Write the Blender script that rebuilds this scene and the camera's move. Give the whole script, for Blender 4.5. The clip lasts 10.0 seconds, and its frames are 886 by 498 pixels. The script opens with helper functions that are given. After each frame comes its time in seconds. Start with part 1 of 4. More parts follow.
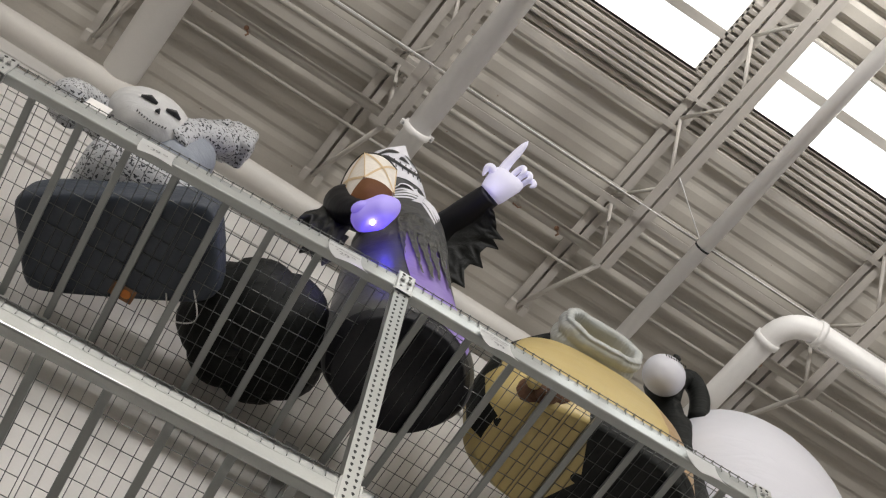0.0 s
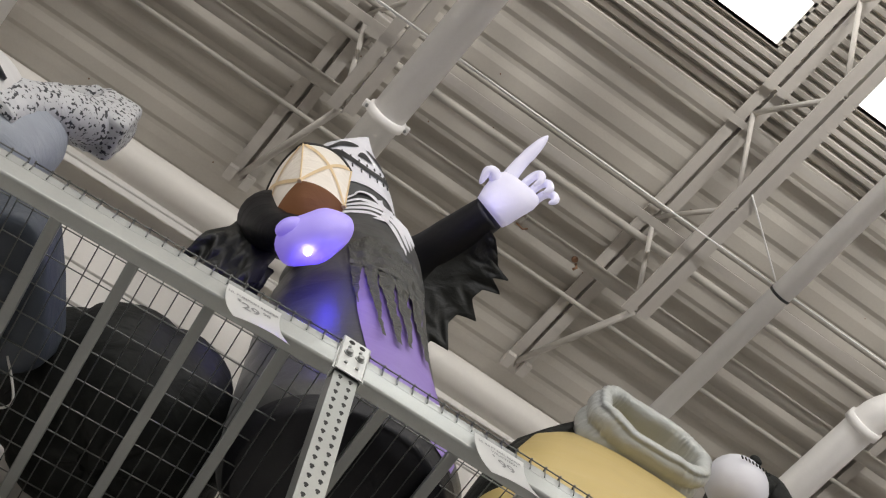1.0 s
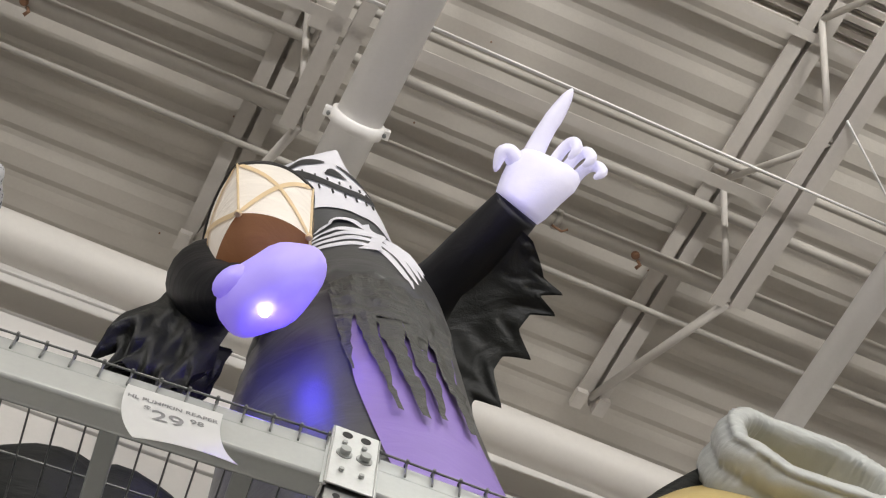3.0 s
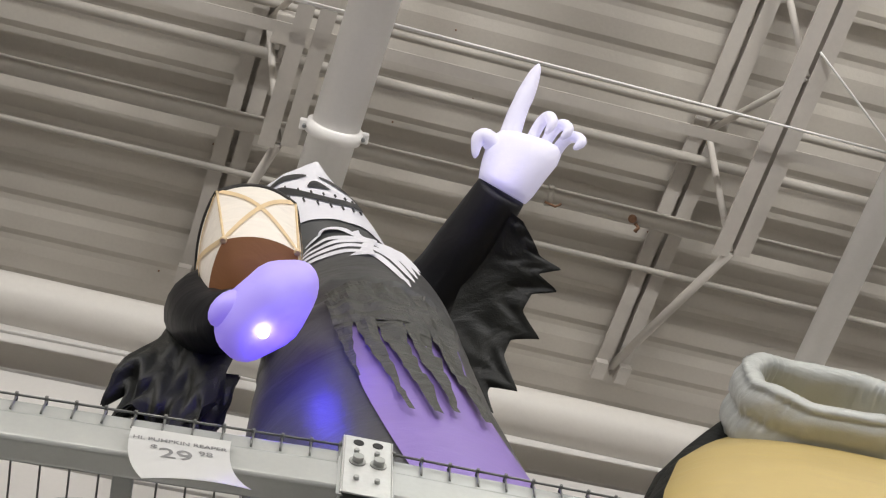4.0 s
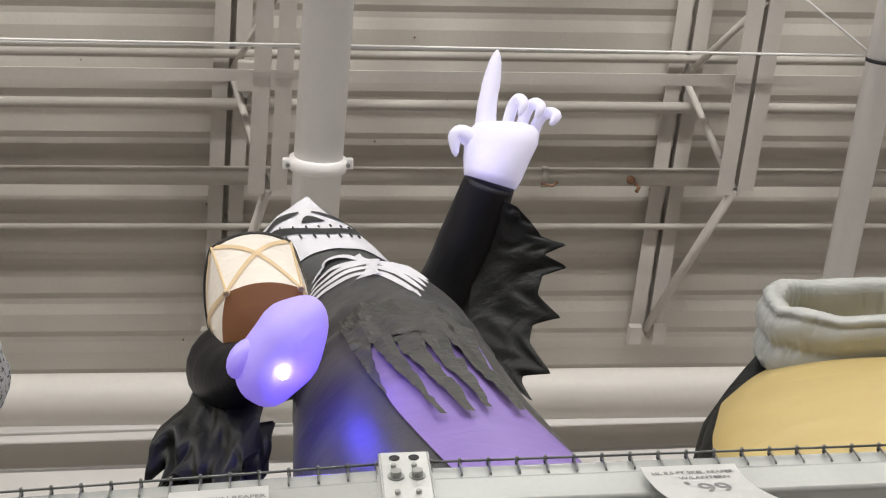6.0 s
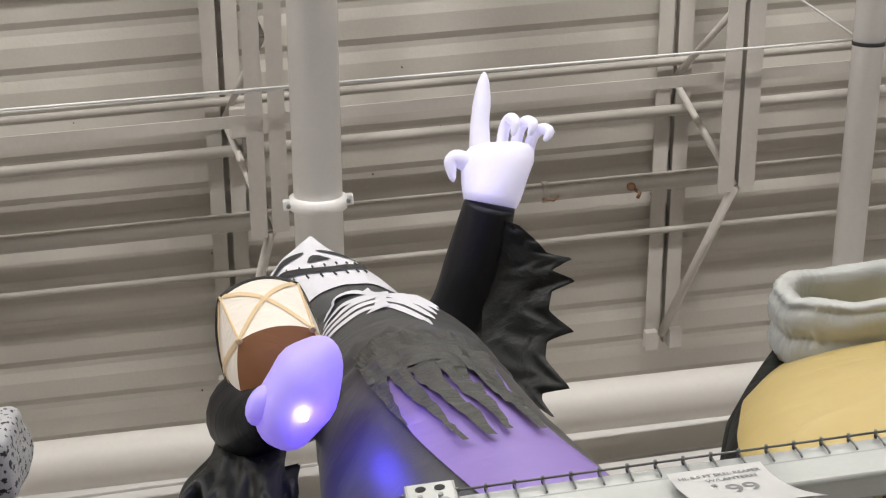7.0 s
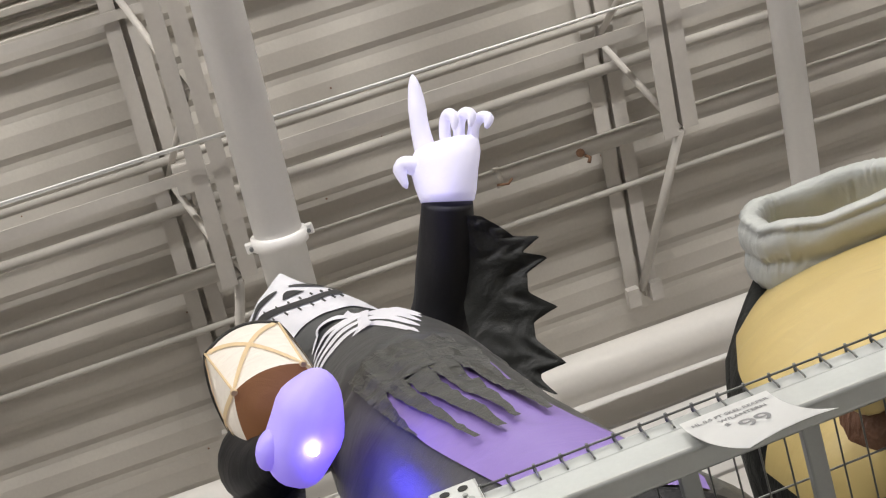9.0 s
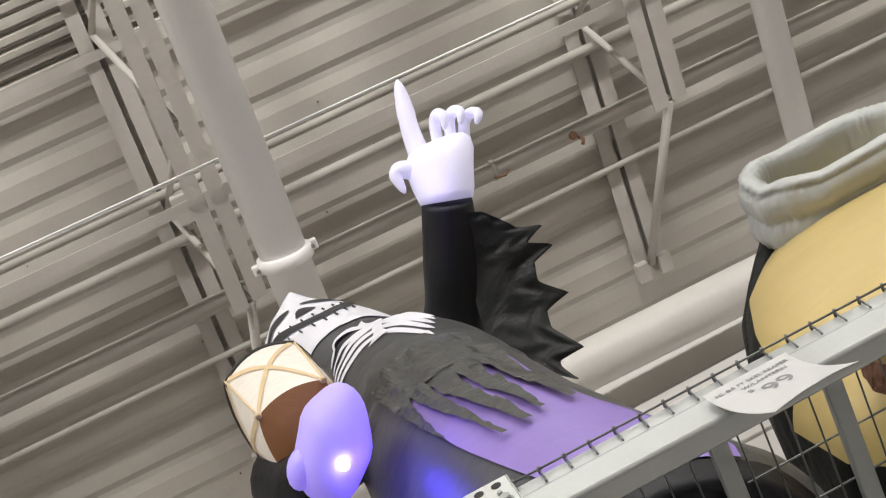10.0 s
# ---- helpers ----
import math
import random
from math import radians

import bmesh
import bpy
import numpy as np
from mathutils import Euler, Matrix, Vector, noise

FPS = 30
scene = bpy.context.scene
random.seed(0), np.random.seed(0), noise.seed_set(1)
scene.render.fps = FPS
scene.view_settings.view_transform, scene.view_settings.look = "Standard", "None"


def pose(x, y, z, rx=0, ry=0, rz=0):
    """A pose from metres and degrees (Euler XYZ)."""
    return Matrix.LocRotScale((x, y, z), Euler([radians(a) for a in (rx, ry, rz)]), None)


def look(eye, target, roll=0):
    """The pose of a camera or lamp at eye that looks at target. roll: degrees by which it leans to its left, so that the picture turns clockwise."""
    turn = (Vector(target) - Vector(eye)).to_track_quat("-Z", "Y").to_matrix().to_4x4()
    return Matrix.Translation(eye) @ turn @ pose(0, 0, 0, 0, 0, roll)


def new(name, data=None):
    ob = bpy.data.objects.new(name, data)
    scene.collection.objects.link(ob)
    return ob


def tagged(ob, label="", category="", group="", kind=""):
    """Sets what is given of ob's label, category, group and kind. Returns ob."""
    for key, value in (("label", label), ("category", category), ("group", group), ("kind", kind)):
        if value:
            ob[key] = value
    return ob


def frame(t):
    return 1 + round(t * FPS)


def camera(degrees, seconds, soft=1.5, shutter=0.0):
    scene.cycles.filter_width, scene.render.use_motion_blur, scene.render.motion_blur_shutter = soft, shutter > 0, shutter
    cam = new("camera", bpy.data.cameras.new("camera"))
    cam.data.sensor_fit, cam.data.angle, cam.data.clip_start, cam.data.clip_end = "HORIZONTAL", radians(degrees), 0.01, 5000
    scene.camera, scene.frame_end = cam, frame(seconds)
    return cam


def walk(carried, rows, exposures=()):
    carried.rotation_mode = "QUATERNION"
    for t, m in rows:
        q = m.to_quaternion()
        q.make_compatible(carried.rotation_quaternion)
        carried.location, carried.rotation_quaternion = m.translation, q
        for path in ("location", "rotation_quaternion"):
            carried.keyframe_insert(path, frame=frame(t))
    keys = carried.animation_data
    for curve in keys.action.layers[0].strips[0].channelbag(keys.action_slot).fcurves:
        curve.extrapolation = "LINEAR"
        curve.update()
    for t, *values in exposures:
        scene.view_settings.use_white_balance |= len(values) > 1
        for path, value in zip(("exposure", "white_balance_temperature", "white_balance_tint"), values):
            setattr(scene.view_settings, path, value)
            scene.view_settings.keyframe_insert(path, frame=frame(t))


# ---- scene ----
cam = camera(35.7, 10.0, soft=1.2)
PATH = [
    (0, (-0.971, -3.230, -0.160), (-0.4082, -1.7217, 3.5013), 12.29),
    (0.5, (-0.840, -2.650, 1.375), (-0.2400, -1.1663, 5.0407), 11.69),
    (1, (-0.620, -2.180, 2.746), (-0.0080, -0.7280, 6.4203), 11.90),
    (1.5, (-0.403, -1.741, 3.867), (0.2061, -0.2554, 7.5312), 11.65),
    (2, (-0.333, -1.578, 4.236), (0.1447, -0.1623, 7.9459), 11.86),
    (2.5, (-0.307, -1.460, 4.337), (0.1410, -0.1259, 8.0813), 7.90),
    (3, (-0.280, -1.469, 4.363), (0.1960, -0.0991, 8.0908), 3.00),
    (4.5, (-0.184, -1.487, 4.372), (0.2241, -0.0767, 8.0928), -7.00),
    (5, (-0.160, -1.470, 4.372), (0.2142, -0.0853, 8.1060), -9.30),
    (6.5, (-0.119, -1.481, 4.352), (0.2309, -0.1135, 8.0947), -17.70),
    (7, (-0.113, -1.486, 4.354), (0.2249, -0.1706, 8.1164), -20.60),
    (7.5, (-0.106, -1.489, 4.341), (0.3040, -0.1870, 8.1009), -26.40),
    (8, (-0.105, -1.489, 4.337), (0.3571, -0.1966, 8.0941), -30.70),
    (8.5, (-0.117, -1.487, 4.342), (0.3410, -0.1610, 8.0879), -33.50),
    (9, (-0.115, -1.493, 4.345), (0.3151, -0.1666, 8.0941), -37.00),
    (9.5, (-0.117, -1.496, 4.338), (0.2769, -0.1482, 8.0834), -38.90),
    (10, (-0.106, -1.506, 4.341), (0.3020, -0.1759, 8.0913), -43.10),
]
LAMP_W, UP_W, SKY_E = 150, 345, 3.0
FIST_W, ROBE_W, HAND_W = 0.16, 2.4, 0.25
FLOOR_Z = -1.65
TUB_AT = (1.54, 0.40, 8.165)
walk(cam, [(t, look(eye, target, roll)) for t, eye, target, roll in PATH],
     exposures=((0.0, -0.20), (1.5, -0.04), (2.6, 0.10), (4.5, 0.08), (6.5, 0.17), (10.0, 0.22)))

# ---- world and lamps ----
world = bpy.data.worlds.new("sky")
scene.world = world
world.use_nodes = True
wn = world.node_tree
sky = wn.nodes.new("ShaderNodeTexSky")
sky.sky_type, sky.sun_disc, sky.sun_elevation, sky.sun_rotation = "NISHITA", False, radians(50), radians(200)
wn.nodes["Background"].inputs["Strength"].default_value = 0.12
wn.links.new(sky.outputs[0], wn.nodes["Background"].inputs["Color"])
sun = new("sun", bpy.data.lights.new("sun", "SUN"))
sun.data.energy, sun.data.angle, sun.data.color = 3.0, radians(0.5), (1, 0.95, 0.88)
sun.matrix_world = look((0, 0, 30), (4, -6, 15))


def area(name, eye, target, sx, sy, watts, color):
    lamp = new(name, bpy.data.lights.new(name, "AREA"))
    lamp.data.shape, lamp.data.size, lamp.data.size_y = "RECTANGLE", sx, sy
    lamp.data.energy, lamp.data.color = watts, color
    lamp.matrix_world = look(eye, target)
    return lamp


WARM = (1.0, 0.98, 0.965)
# Unseen fill added for rack, wall and ceiling, placed by brightness.
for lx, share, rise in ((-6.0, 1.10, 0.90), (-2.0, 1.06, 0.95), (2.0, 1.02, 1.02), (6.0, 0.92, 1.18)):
    area("fill_rack", (lx, -5.3, 8.00), (lx, -2.5, 4.3), 1.2, 0.36, LAMP_W * share, WARM)
    area("fill_ceiling", (lx, -5.5, 8.29), (lx, -5.5, 20), 1.2, 0.36, UP_W * rise, WARM)

# ---- helpers of this scene ----


def mat(name, color, rough=0.5, metal=0.0, grain=0.0, scale=30.0, bump=0.0, stain=0.0, sscale=2.0, emit=None, power=0.0, coat=0.0):
    m = bpy.data.materials.new(name)
    m.use_nodes = True
    nt = m.node_tree
    b = nt.nodes["Principled BSDF"]
    b.inputs["Base Color"].default_value = (*color, 1)
    b.inputs["Roughness"].default_value, b.inputs["Metallic"].default_value = rough, metal
    b.inputs["Coat Weight"].default_value = coat
    co = nt.nodes.new("ShaderNodeTexCoord")
    if grain or stain:
        fine = nt.nodes.new("ShaderNodeTexNoise")
        fine.inputs["Scale"].default_value, fine.inputs["Detail"].default_value = scale, 4
        big = nt.nodes.new("ShaderNodeTexNoise")
        big.inputs["Scale"].default_value, big.inputs["Detail"].default_value = sscale, 5
        mul = nt.nodes.new("ShaderNodeMath")
        mul.operation = "MULTIPLY_ADD"
        mul.inputs[1].default_value, mul.inputs[2].default_value = 2 * grain, 1 - grain
        mul2 = nt.nodes.new("ShaderNodeMath")
        mul2.operation = "MULTIPLY_ADD"
        mul2.inputs[1].default_value, mul2.inputs[2].default_value = 2 * stain, 1 - stain
        both = nt.nodes.new("ShaderNodeMath")
        both.operation = "MULTIPLY"
        hsv = nt.nodes.new("ShaderNodeHueSaturation")
        hsv.inputs["Color"].default_value = (*color, 1)
        for tex in (fine, big):
            nt.links.new(co.outputs["Object"], tex.inputs["Vector"])
        nt.links.new(fine.outputs["Fac"], mul.inputs[0])
        nt.links.new(big.outputs["Fac"], mul2.inputs[0])
        nt.links.new(mul.outputs[0], both.inputs[0])
        nt.links.new(mul2.outputs[0], both.inputs[1])
        nt.links.new(both.outputs[0], hsv.inputs["Value"])
        nt.links.new(hsv.outputs[0], b.inputs["Base Color"])
        if bump:
            bp = nt.nodes.new("ShaderNodeBump")
            bp.inputs["Strength"].default_value, bp.inputs["Distance"].default_value = bump, 0.01
            nt.links.new(fine.outputs["Fac"], bp.inputs["Height"])
            nt.links.new(bp.outputs[0], b.inputs["Normal"])
    if emit:
        b.inputs["Emission Color"].default_value = (*emit, 1)
        b.inputs["Emission Strength"].default_value = power
    return m


def cloth(name, color, rough=0.45, wrinkle=0.5, scale=6.0, emit=None, power=0.0, sheen=0.0, stretch=(1, 1, 3), vary=0.12):
    """Thin nylon: wrinkles from stretched noise and a fine weave."""
    m = bpy.data.materials.new(name)
    m.use_nodes = True
    nt = m.node_tree
    b = nt.nodes["Principled BSDF"]
    b.inputs["Roughness"].default_value = rough
    b.inputs["Sheen Weight"].default_value = sheen
    co = nt.nodes.new("ShaderNodeTexCoord")
    mp = nt.nodes.new("ShaderNodeMapping")
    mp.inputs["Scale"].default_value = stretch
    wr = nt.nodes.new("ShaderNodeTexNoise")
    wr.inputs["Scale"].default_value, wr.inputs["Detail"].default_value, wr.inputs["Distortion"].default_value = scale, 5, 0.8
    weave = nt.nodes.new("ShaderNodeTexNoise")
    weave.inputs["Scale"].default_value = 300
    ramp = nt.nodes.new("ShaderNodeMixRGB")
    ramp.inputs[1].default_value = (*[c * (1 - vary) for c in color], 1)
    ramp.inputs[2].default_value = (*[min(1, c * (1 + vary)) for c in color], 1)
    mixh = nt.nodes.new("ShaderNodeMath")
    mixh.operation = "MULTIPLY_ADD"
    mixh.inputs[1].default_value = 0.06
    bp = nt.nodes.new("ShaderNodeBump")
    bp.inputs["Strength"].default_value, bp.inputs["Distance"].default_value = wrinkle, 0.03
    nt.links.new(co.outputs["Object"], mp.inputs[0])
    nt.links.new(mp.outputs[0], wr.inputs["Vector"])
    nt.links.new(co.outputs["Object"], weave.inputs["Vector"])
    nt.links.new(wr.outputs["Fac"], ramp.inputs[0])
    nt.links.new(ramp.outputs[0], b.inputs["Base Color"])
    nt.links.new(weave.outputs["Fac"], mixh.inputs[0])
    nt.links.new(wr.outputs["Fac"], mixh.inputs[2])
    nt.links.new(mixh.outputs[0], bp.inputs["Height"])
    nt.links.new(bp.outputs[0], b.inputs["Normal"])
    if emit:
        b.inputs["Emission Color"].default_value = (*emit, 1)
        b.inputs["Emission Strength"].default_value = power
    return m


def box(bm, lo, hi, m=None):
    """A box from corner to corner; m maps its corners."""
    vs = []
    for z in (lo[2], hi[2]):
        for x, y in ((lo[0], lo[1]), (hi[0], lo[1]), (hi[0], hi[1]), (lo[0], hi[1])):
            p = Vector((x, y, z))
            vs.append(bm.verts.new(m @ p if isinstance(m, Matrix) else (m(p) if m else p)))
    for f in ((3, 2, 1, 0), (4, 5, 6, 7), (0, 1, 5, 4), (1, 2, 6, 5), (2, 3, 7, 6), (3, 0, 4, 7)):
        bm.faces.new([vs[i] for i in f])
    return vs


def rings_to(bm, rings, closed=False, cap=True):
    vr = [[bm.verts.new(p) for p in r] for r in rings]
    n = len(vr[0])
    pairs = list(zip(vr, vr[1:])) + ([(vr[-1], vr[0])] if closed else [])
    for a, b in pairs:
        for i in range(n):
            f = bm.faces.new((a[i], a[(i + 1) % n], b[(i + 1) % n], b[i]))
            f.smooth = True
    if cap and not closed:
        bm.faces.new(vr[0][::-1])
        bm.faces.new(vr[-1])
    return vr


def tube(bm, pts, r, seg=12, closed=False, squash=1.0):
    """A round tube along points; r is one radius or one for each point."""
    pts = [Vector(p) for p in pts]
    rs = r if isinstance(r, (list, tuple)) else [r] * len(pts)
    rings, side = [], None
    for i, p in enumerate(pts):
        a = pts[i - 1] if i or closed else p
        b = pts[(i + 1) % len(pts)] if i < len(pts) - 1 or closed else p
        d = (b - a).normalized()
        if side is None:
            side = d.orthogonal().normalized()
        side = (side - d * side.dot(d)).normalized()
        up = d.cross(side)
        rings.append([p + (side * math.cos(k * math.tau / seg) + up * math.sin(k * math.tau / seg) * squash) * rs[i] for k in range(seg)])
    return rings_to(bm, rings, closed)


def spline(pts, n=8):
    """Smooth points through the given ones."""
    pts = [Vector(p) for p in pts]
    out = []
    for i in range(len(pts) - 1):
        p0, p1, p2, p3 = pts[max(i - 1, 0)], pts[i], pts[i + 1], pts[min(i + 2, len(pts) - 1)]
        for k in range(n):
            t = k / n
            out.append(0.5 * ((2 * p1) + (p2 - p0) * t + (2 * p0 - 5 * p1 + 4 * p2 - p3) * t * t + (3 * p1 - p0 - 3 * p2 + p3) * t ** 3))
    out.append(pts[-1])
    return out


def ball(bm, c, r, seg=20, m=None, shape=None):
    """A rounded body; r is three half-sizes; shape(direction) scales it."""
    rings = []
    for i in range(1, seg // 2):
        a = math.pi * i / (seg // 2) - math.pi / 2
        ring = []
        for k in range(seg):
            b = math.tau * k / seg
            d = Vector((math.cos(a) * math.cos(b), math.cos(a) * math.sin(b), math.sin(a)))
            s = shape(d) if shape else 1
            p = Vector((d.x * r[0], d.y * r[1], d.z * r[2])) * s
            ring.append(Vector(c) + (m @ p if m else p))
        rings.append(ring)
    return rings_to(bm, rings)


def finish(name, bm, material):
    me = bpy.data.meshes.new(name)
    bmesh.ops.recalc_face_normals(bm, faces=bm.faces)
    bm.to_mesh(me)
    bm.free()
    for q in material if isinstance(material, (list, tuple)) else (material,):
        me.materials.append(q)
    return me


def part(name, bm, material, parent=None, label="", bevel=0.0):
    ob = new(name, finish(name, bm, material))
    ob.parent = parent
    if label:
        ob["label"] = label
    if bevel:
        md = ob.modifiers.new("bevel", "BEVEL")
        md.width, md.segments, md.limit_method = bevel, 2, "ANGLE"
    return ob


def thing(name, label, category, at=(0, 0, 0), group=""):
    ob = new(name)
    ob.empty_display_size = 0.1
    ob.location = at
    return tagged(ob, label, category, group)


def setting(name, bm, material, label, category, bevel=0.0):
    return tagged(part(name, bm, material, None, label, bevel), category=category, kind="structure")


# ---- materials ----
PAINT = mat("ceiling_paint", (0.505, 0.472, 0.420), 0.55, 0, 0.06, 60, 0.05, 0.16, 1.1)
STEEL_PAINT = mat("joist_paint", (0.535, 0.502, 0.458), 0.5, 0, 0.06, 40, 0.05, 0.08, 2.0)
# Ceiling paint darkened for conduits and sprinkler pipe, to offset strong lamp light.
RUN_DIM = mat("ceiling_paint_dimmed", (0.415, 0.388, 0.346), 0.6, 0, 0.06, 40, 0.05, 0.10, 2.0)
PIPE_PAINT = mat("pipe_paint", (0.88, 0.86, 0.835), 0.42, 0, 0.03, 60, 0.03, 0.06, 1.5)
WALL_PAINT = mat("wall_paint", (0.66, 0.64, 0.61), 0.6, 0, 0.04, 50, 0.05, 0.06, 1.0)
MAIN_PAINT = mat("wall_main_paint", (0.64, 0.612, 0.57), 0.5, 0, 0.04, 50, 0.03, 0.08, 1.2)
CONCRETE = mat("floor_concrete", (0.20, 0.194, 0.184), 0.35, 0, 0.12, 40, 0.1, 0.15, 0.8)
# Rack grey darkened for the support channels: shade below the decks.
CHANNEL = mat("rack_grey_shaded", (0.30, 0.312, 0.305), 0.35, 0.30, 0.05, 80, 0.03, 0.08, 3.0)
RACK = mat("rack_grey", (0.47, 0.487, 0.475), 0.26, 0.30, 0.05, 80, 0.03, 0.08, 3.0, coat=0.3)
ZINC = mat("zinc", (0.38, 0.39, 0.38), 0.36, 0.75, 0.08, 90, 0.04, 0.06, 4.0)
PLATE = mat("plate_zinc", (0.60, 0.61, 0.60), 0.33, 0.5, 0.08, 90, 0.04, 0.08, 6.0)
WIRE = mat("deck_wire", (0.18, 0.185, 0.18), 0.4, 0.6, 0.1, 200, 0.0, 0.0)
DARK = mat("dark_hole", (0.02, 0.02, 0.02), 0.8)
# Skylight pane emits by itself in place of daylight shining through.
SKYLIGHT = mat("glowing_acrylic", (0.9, 0.92, 0.92), 0.4, emit=(0.95, 1.0, 0.98), power=SKY_E)
RUST = mat("sprinkler_bronze", (0.22, 0.12, 0.07), 0.5, 0.5, 0.2, 120, 0.1, 0.2, 9)
CABLE = mat("cable_grey", (0.75, 0.74, 0.72), 0.5)

# ---- the building ----


def C(p):
    """The roof's own slightly skewed grid."""
    return Vector((p[0] - 0.085 * p[1], p[1] + 0.023 * p[0], p[2]))


X0, X1, Y0, YW = -9.0, 11.0, -12.0, 1.48
SKY = ((0.05, 1.40), (1.95, 3.40))
SY0, SY1 = -1.98, -1.30
bm = bmesh.new()


def deck_rows(bm, b0, b1, spans, pitch, depth, base):
    """Folded roof sheet: ribs along x between b0 and b1."""
    n = max(1, round((b1 - b0) / pitch))
    p = (b1 - b0) / n
    prof = []
    for i in range(n):
        s = b0 + i * p
        prof += [(s, 0), (s + 0.44 * p, 0), (s + 0.60 * p, depth), (s + 0.74 * p, depth)]
    prof.append((b1, 0))
    for a0, a1 in spans:
        row = [(bm.verts.new(C((a0, s, base + d))), bm.verts.new(C((a1, s, base + d)))) for s, d in prof]
        for (q0, q1), (r0, r1) in zip(row, row[1:]):
            bm.faces.new((q0, q1, r1, r0))


full = [(X0, X1)]
gaps = [(X0, SKY[0][0]), (SKY[0][1], SKY[1][0]), (SKY[1][1], X1)]
deck_rows(bm, -0.86, 1.70, full, 0.198, 0.0105, 10.50)
deck_rows(bm, SY1, -0.86, full, 0.062, 0.040, 10.50)
deck_rows(bm, SY0, SY1, gaps, 0.062, 0.040, 10.50)
deck_rows(bm, Y0, SY0, full, 0.198, 0.055, 10.50)
setting("ceiling", bm, PAINT, "off-white painted corrugated steel roof deck", "ceiling")
# Unseen slab above deck and skylights, added to block sky and sun.
bm = bmesh.new()
box(bm, (X0 - 1, Y0 - 1, 10.9), (X1 + 1, 3, 11.1))
setting("closing_slab", bm, PAINT, "unseen flat slab above the steel deck, added to shut out sky and sun", "roof")
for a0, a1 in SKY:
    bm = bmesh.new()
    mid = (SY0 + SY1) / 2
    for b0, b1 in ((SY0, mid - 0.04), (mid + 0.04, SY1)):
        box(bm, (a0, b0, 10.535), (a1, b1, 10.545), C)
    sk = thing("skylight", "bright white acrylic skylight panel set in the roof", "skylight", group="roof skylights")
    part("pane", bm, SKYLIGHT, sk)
    bm = bmesh.new()
    box(bm, (a0, mid - 0.04, 10.50), (a1, mid + 0.04, 10.55), C)
    for b in (SY0 - 0.02, SY1):
        box(bm, (a0 - 0.02, b, 10.50), (a1 + 0.02, b + 0.02, 10.57), C)
    for a in (a0 - 0.02, a1):
        box(bm, (a, SY0, 10.50), (a + 0.02, SY1, 10.57), C)
    part("frame", bm, STEEL_PAINT, sk, "white steel curb and middle bar")

bm = bmesh.new()
box(bm, (X0 - 1, YW + 0.03, FLOOR_Z), (X1 + 1, YW + 0.3, 10.9))
setting("wall_north", bm, WALL_PAINT, "off-white painted back wall of the store", "wall")
for z in (8.72, 9.06, 9.40, 9.74, 10.08):
    bm = bmesh.new()
    box(bm, (X0, YW, z), (X1, YW + 0.028, z + 0.315))
    tagged(part("wall_panel", bm, WALL_PAINT, bpy.data.objects["wall_north"], bevel=0.006))
bm = bmesh.new()
box(bm, (X0 - 1, Y0 - 1, FLOOR_Z - 0.2), (X1 + 1, 3, FLOOR_Z))
setting("floor", bm, CONCRETE, "polished grey concrete store floor", "floor")
# Three walls out of view, added to keep sky out and bounce lamp light.
for nm, lo, hi in (("closing_wall_south", (X0 - 1, Y0 - 1.2, FLOOR_Z), (X1 + 1, Y0 - 1, 10.9)), ("closing_wall_west", (X0 - 1.2, Y0 - 1, FLOOR_Z), (X0 - 1, 3, 10.9)), ("closing_wall_east", (X1 + 1, Y0 - 1, FLOOR_Z), (X1 + 1.2, 3, 10.9))):
    bm = bmesh.new()
    box(bm, lo, hi)
    setting(nm, bm, WALL_PAINT, "unseen off-white wall added to close the store and bounce light", "wall")

# ---- roof steel ----
LEAN = 0.19


def joist(a):
    th = thing("roof_joist", "off-white painted open-web steel roof joist", "joist", group="roof joists")
    end = 0.36
    for s in (-0.047, 0.047):
        bm = bmesh.new()
        box(bm, (a + s - 0.034, Y0, 10.44), (a + s + 0.034, 1.23, 10.452), C)
        box(bm, (a + s - (0.034 if s > 0 else -0.022), Y0, 10.452), (a + s - (0.022 if s > 0 else -0.034), 1.23, 10.50), C)
        part("top_chord", bm, STEEL_PAINT, th)
        bm = bmesh.new()
        c = a + LEAN + s
        box(bm, (c - 0.036, Y0, 10.04), (c + 0.036, end if s < 0 else end - 0.02, 10.05), C)
        box(bm, (c - (0.036 if s > 0 else -0.026), Y0, 10.05), (c - (0.026 if s > 0 else -0.036), end, 10.11), C)
        part("bottom_chord", bm, STEEL_PAINT, th)
    b, k = end - 0.02, 0
    bm = bmesh.new()
    tube(bm, [C((a + LEAN, b, 10.06)), C((a, 1.18, 10.44))], 0.022, 8)
    part("end_web", bm, STEEL_PAINT, th)
    while b > -4.5:
        bm = bmesh.new()
        up, dn = C((a, b - 0.42, 10.45)), C((a + LEAN, b, 10.06))
        tube(bm, [dn, up], 0.016, 8)
        part("web", bm, STEEL_PAINT, th)
        bm = bmesh.new()
        tube(bm, [up, C((a + LEAN, b - 0.84, 10.06))], 0.016, 8)
        part("web", bm, STEEL_PAINT, th)
        b -= 0.84
    for s in (-0.06, 0.06):
        bm = bmesh.new()
        box(bm, (a + s - 0.03, 1.15, 10.39), (a + s + 0.03, 1.24, 10.44), C)
        part("seat", bm, STEEL_PAINT, th)
    return th


for k in range(-2, 4):
    joist(-0.50 + 2.065 * k)


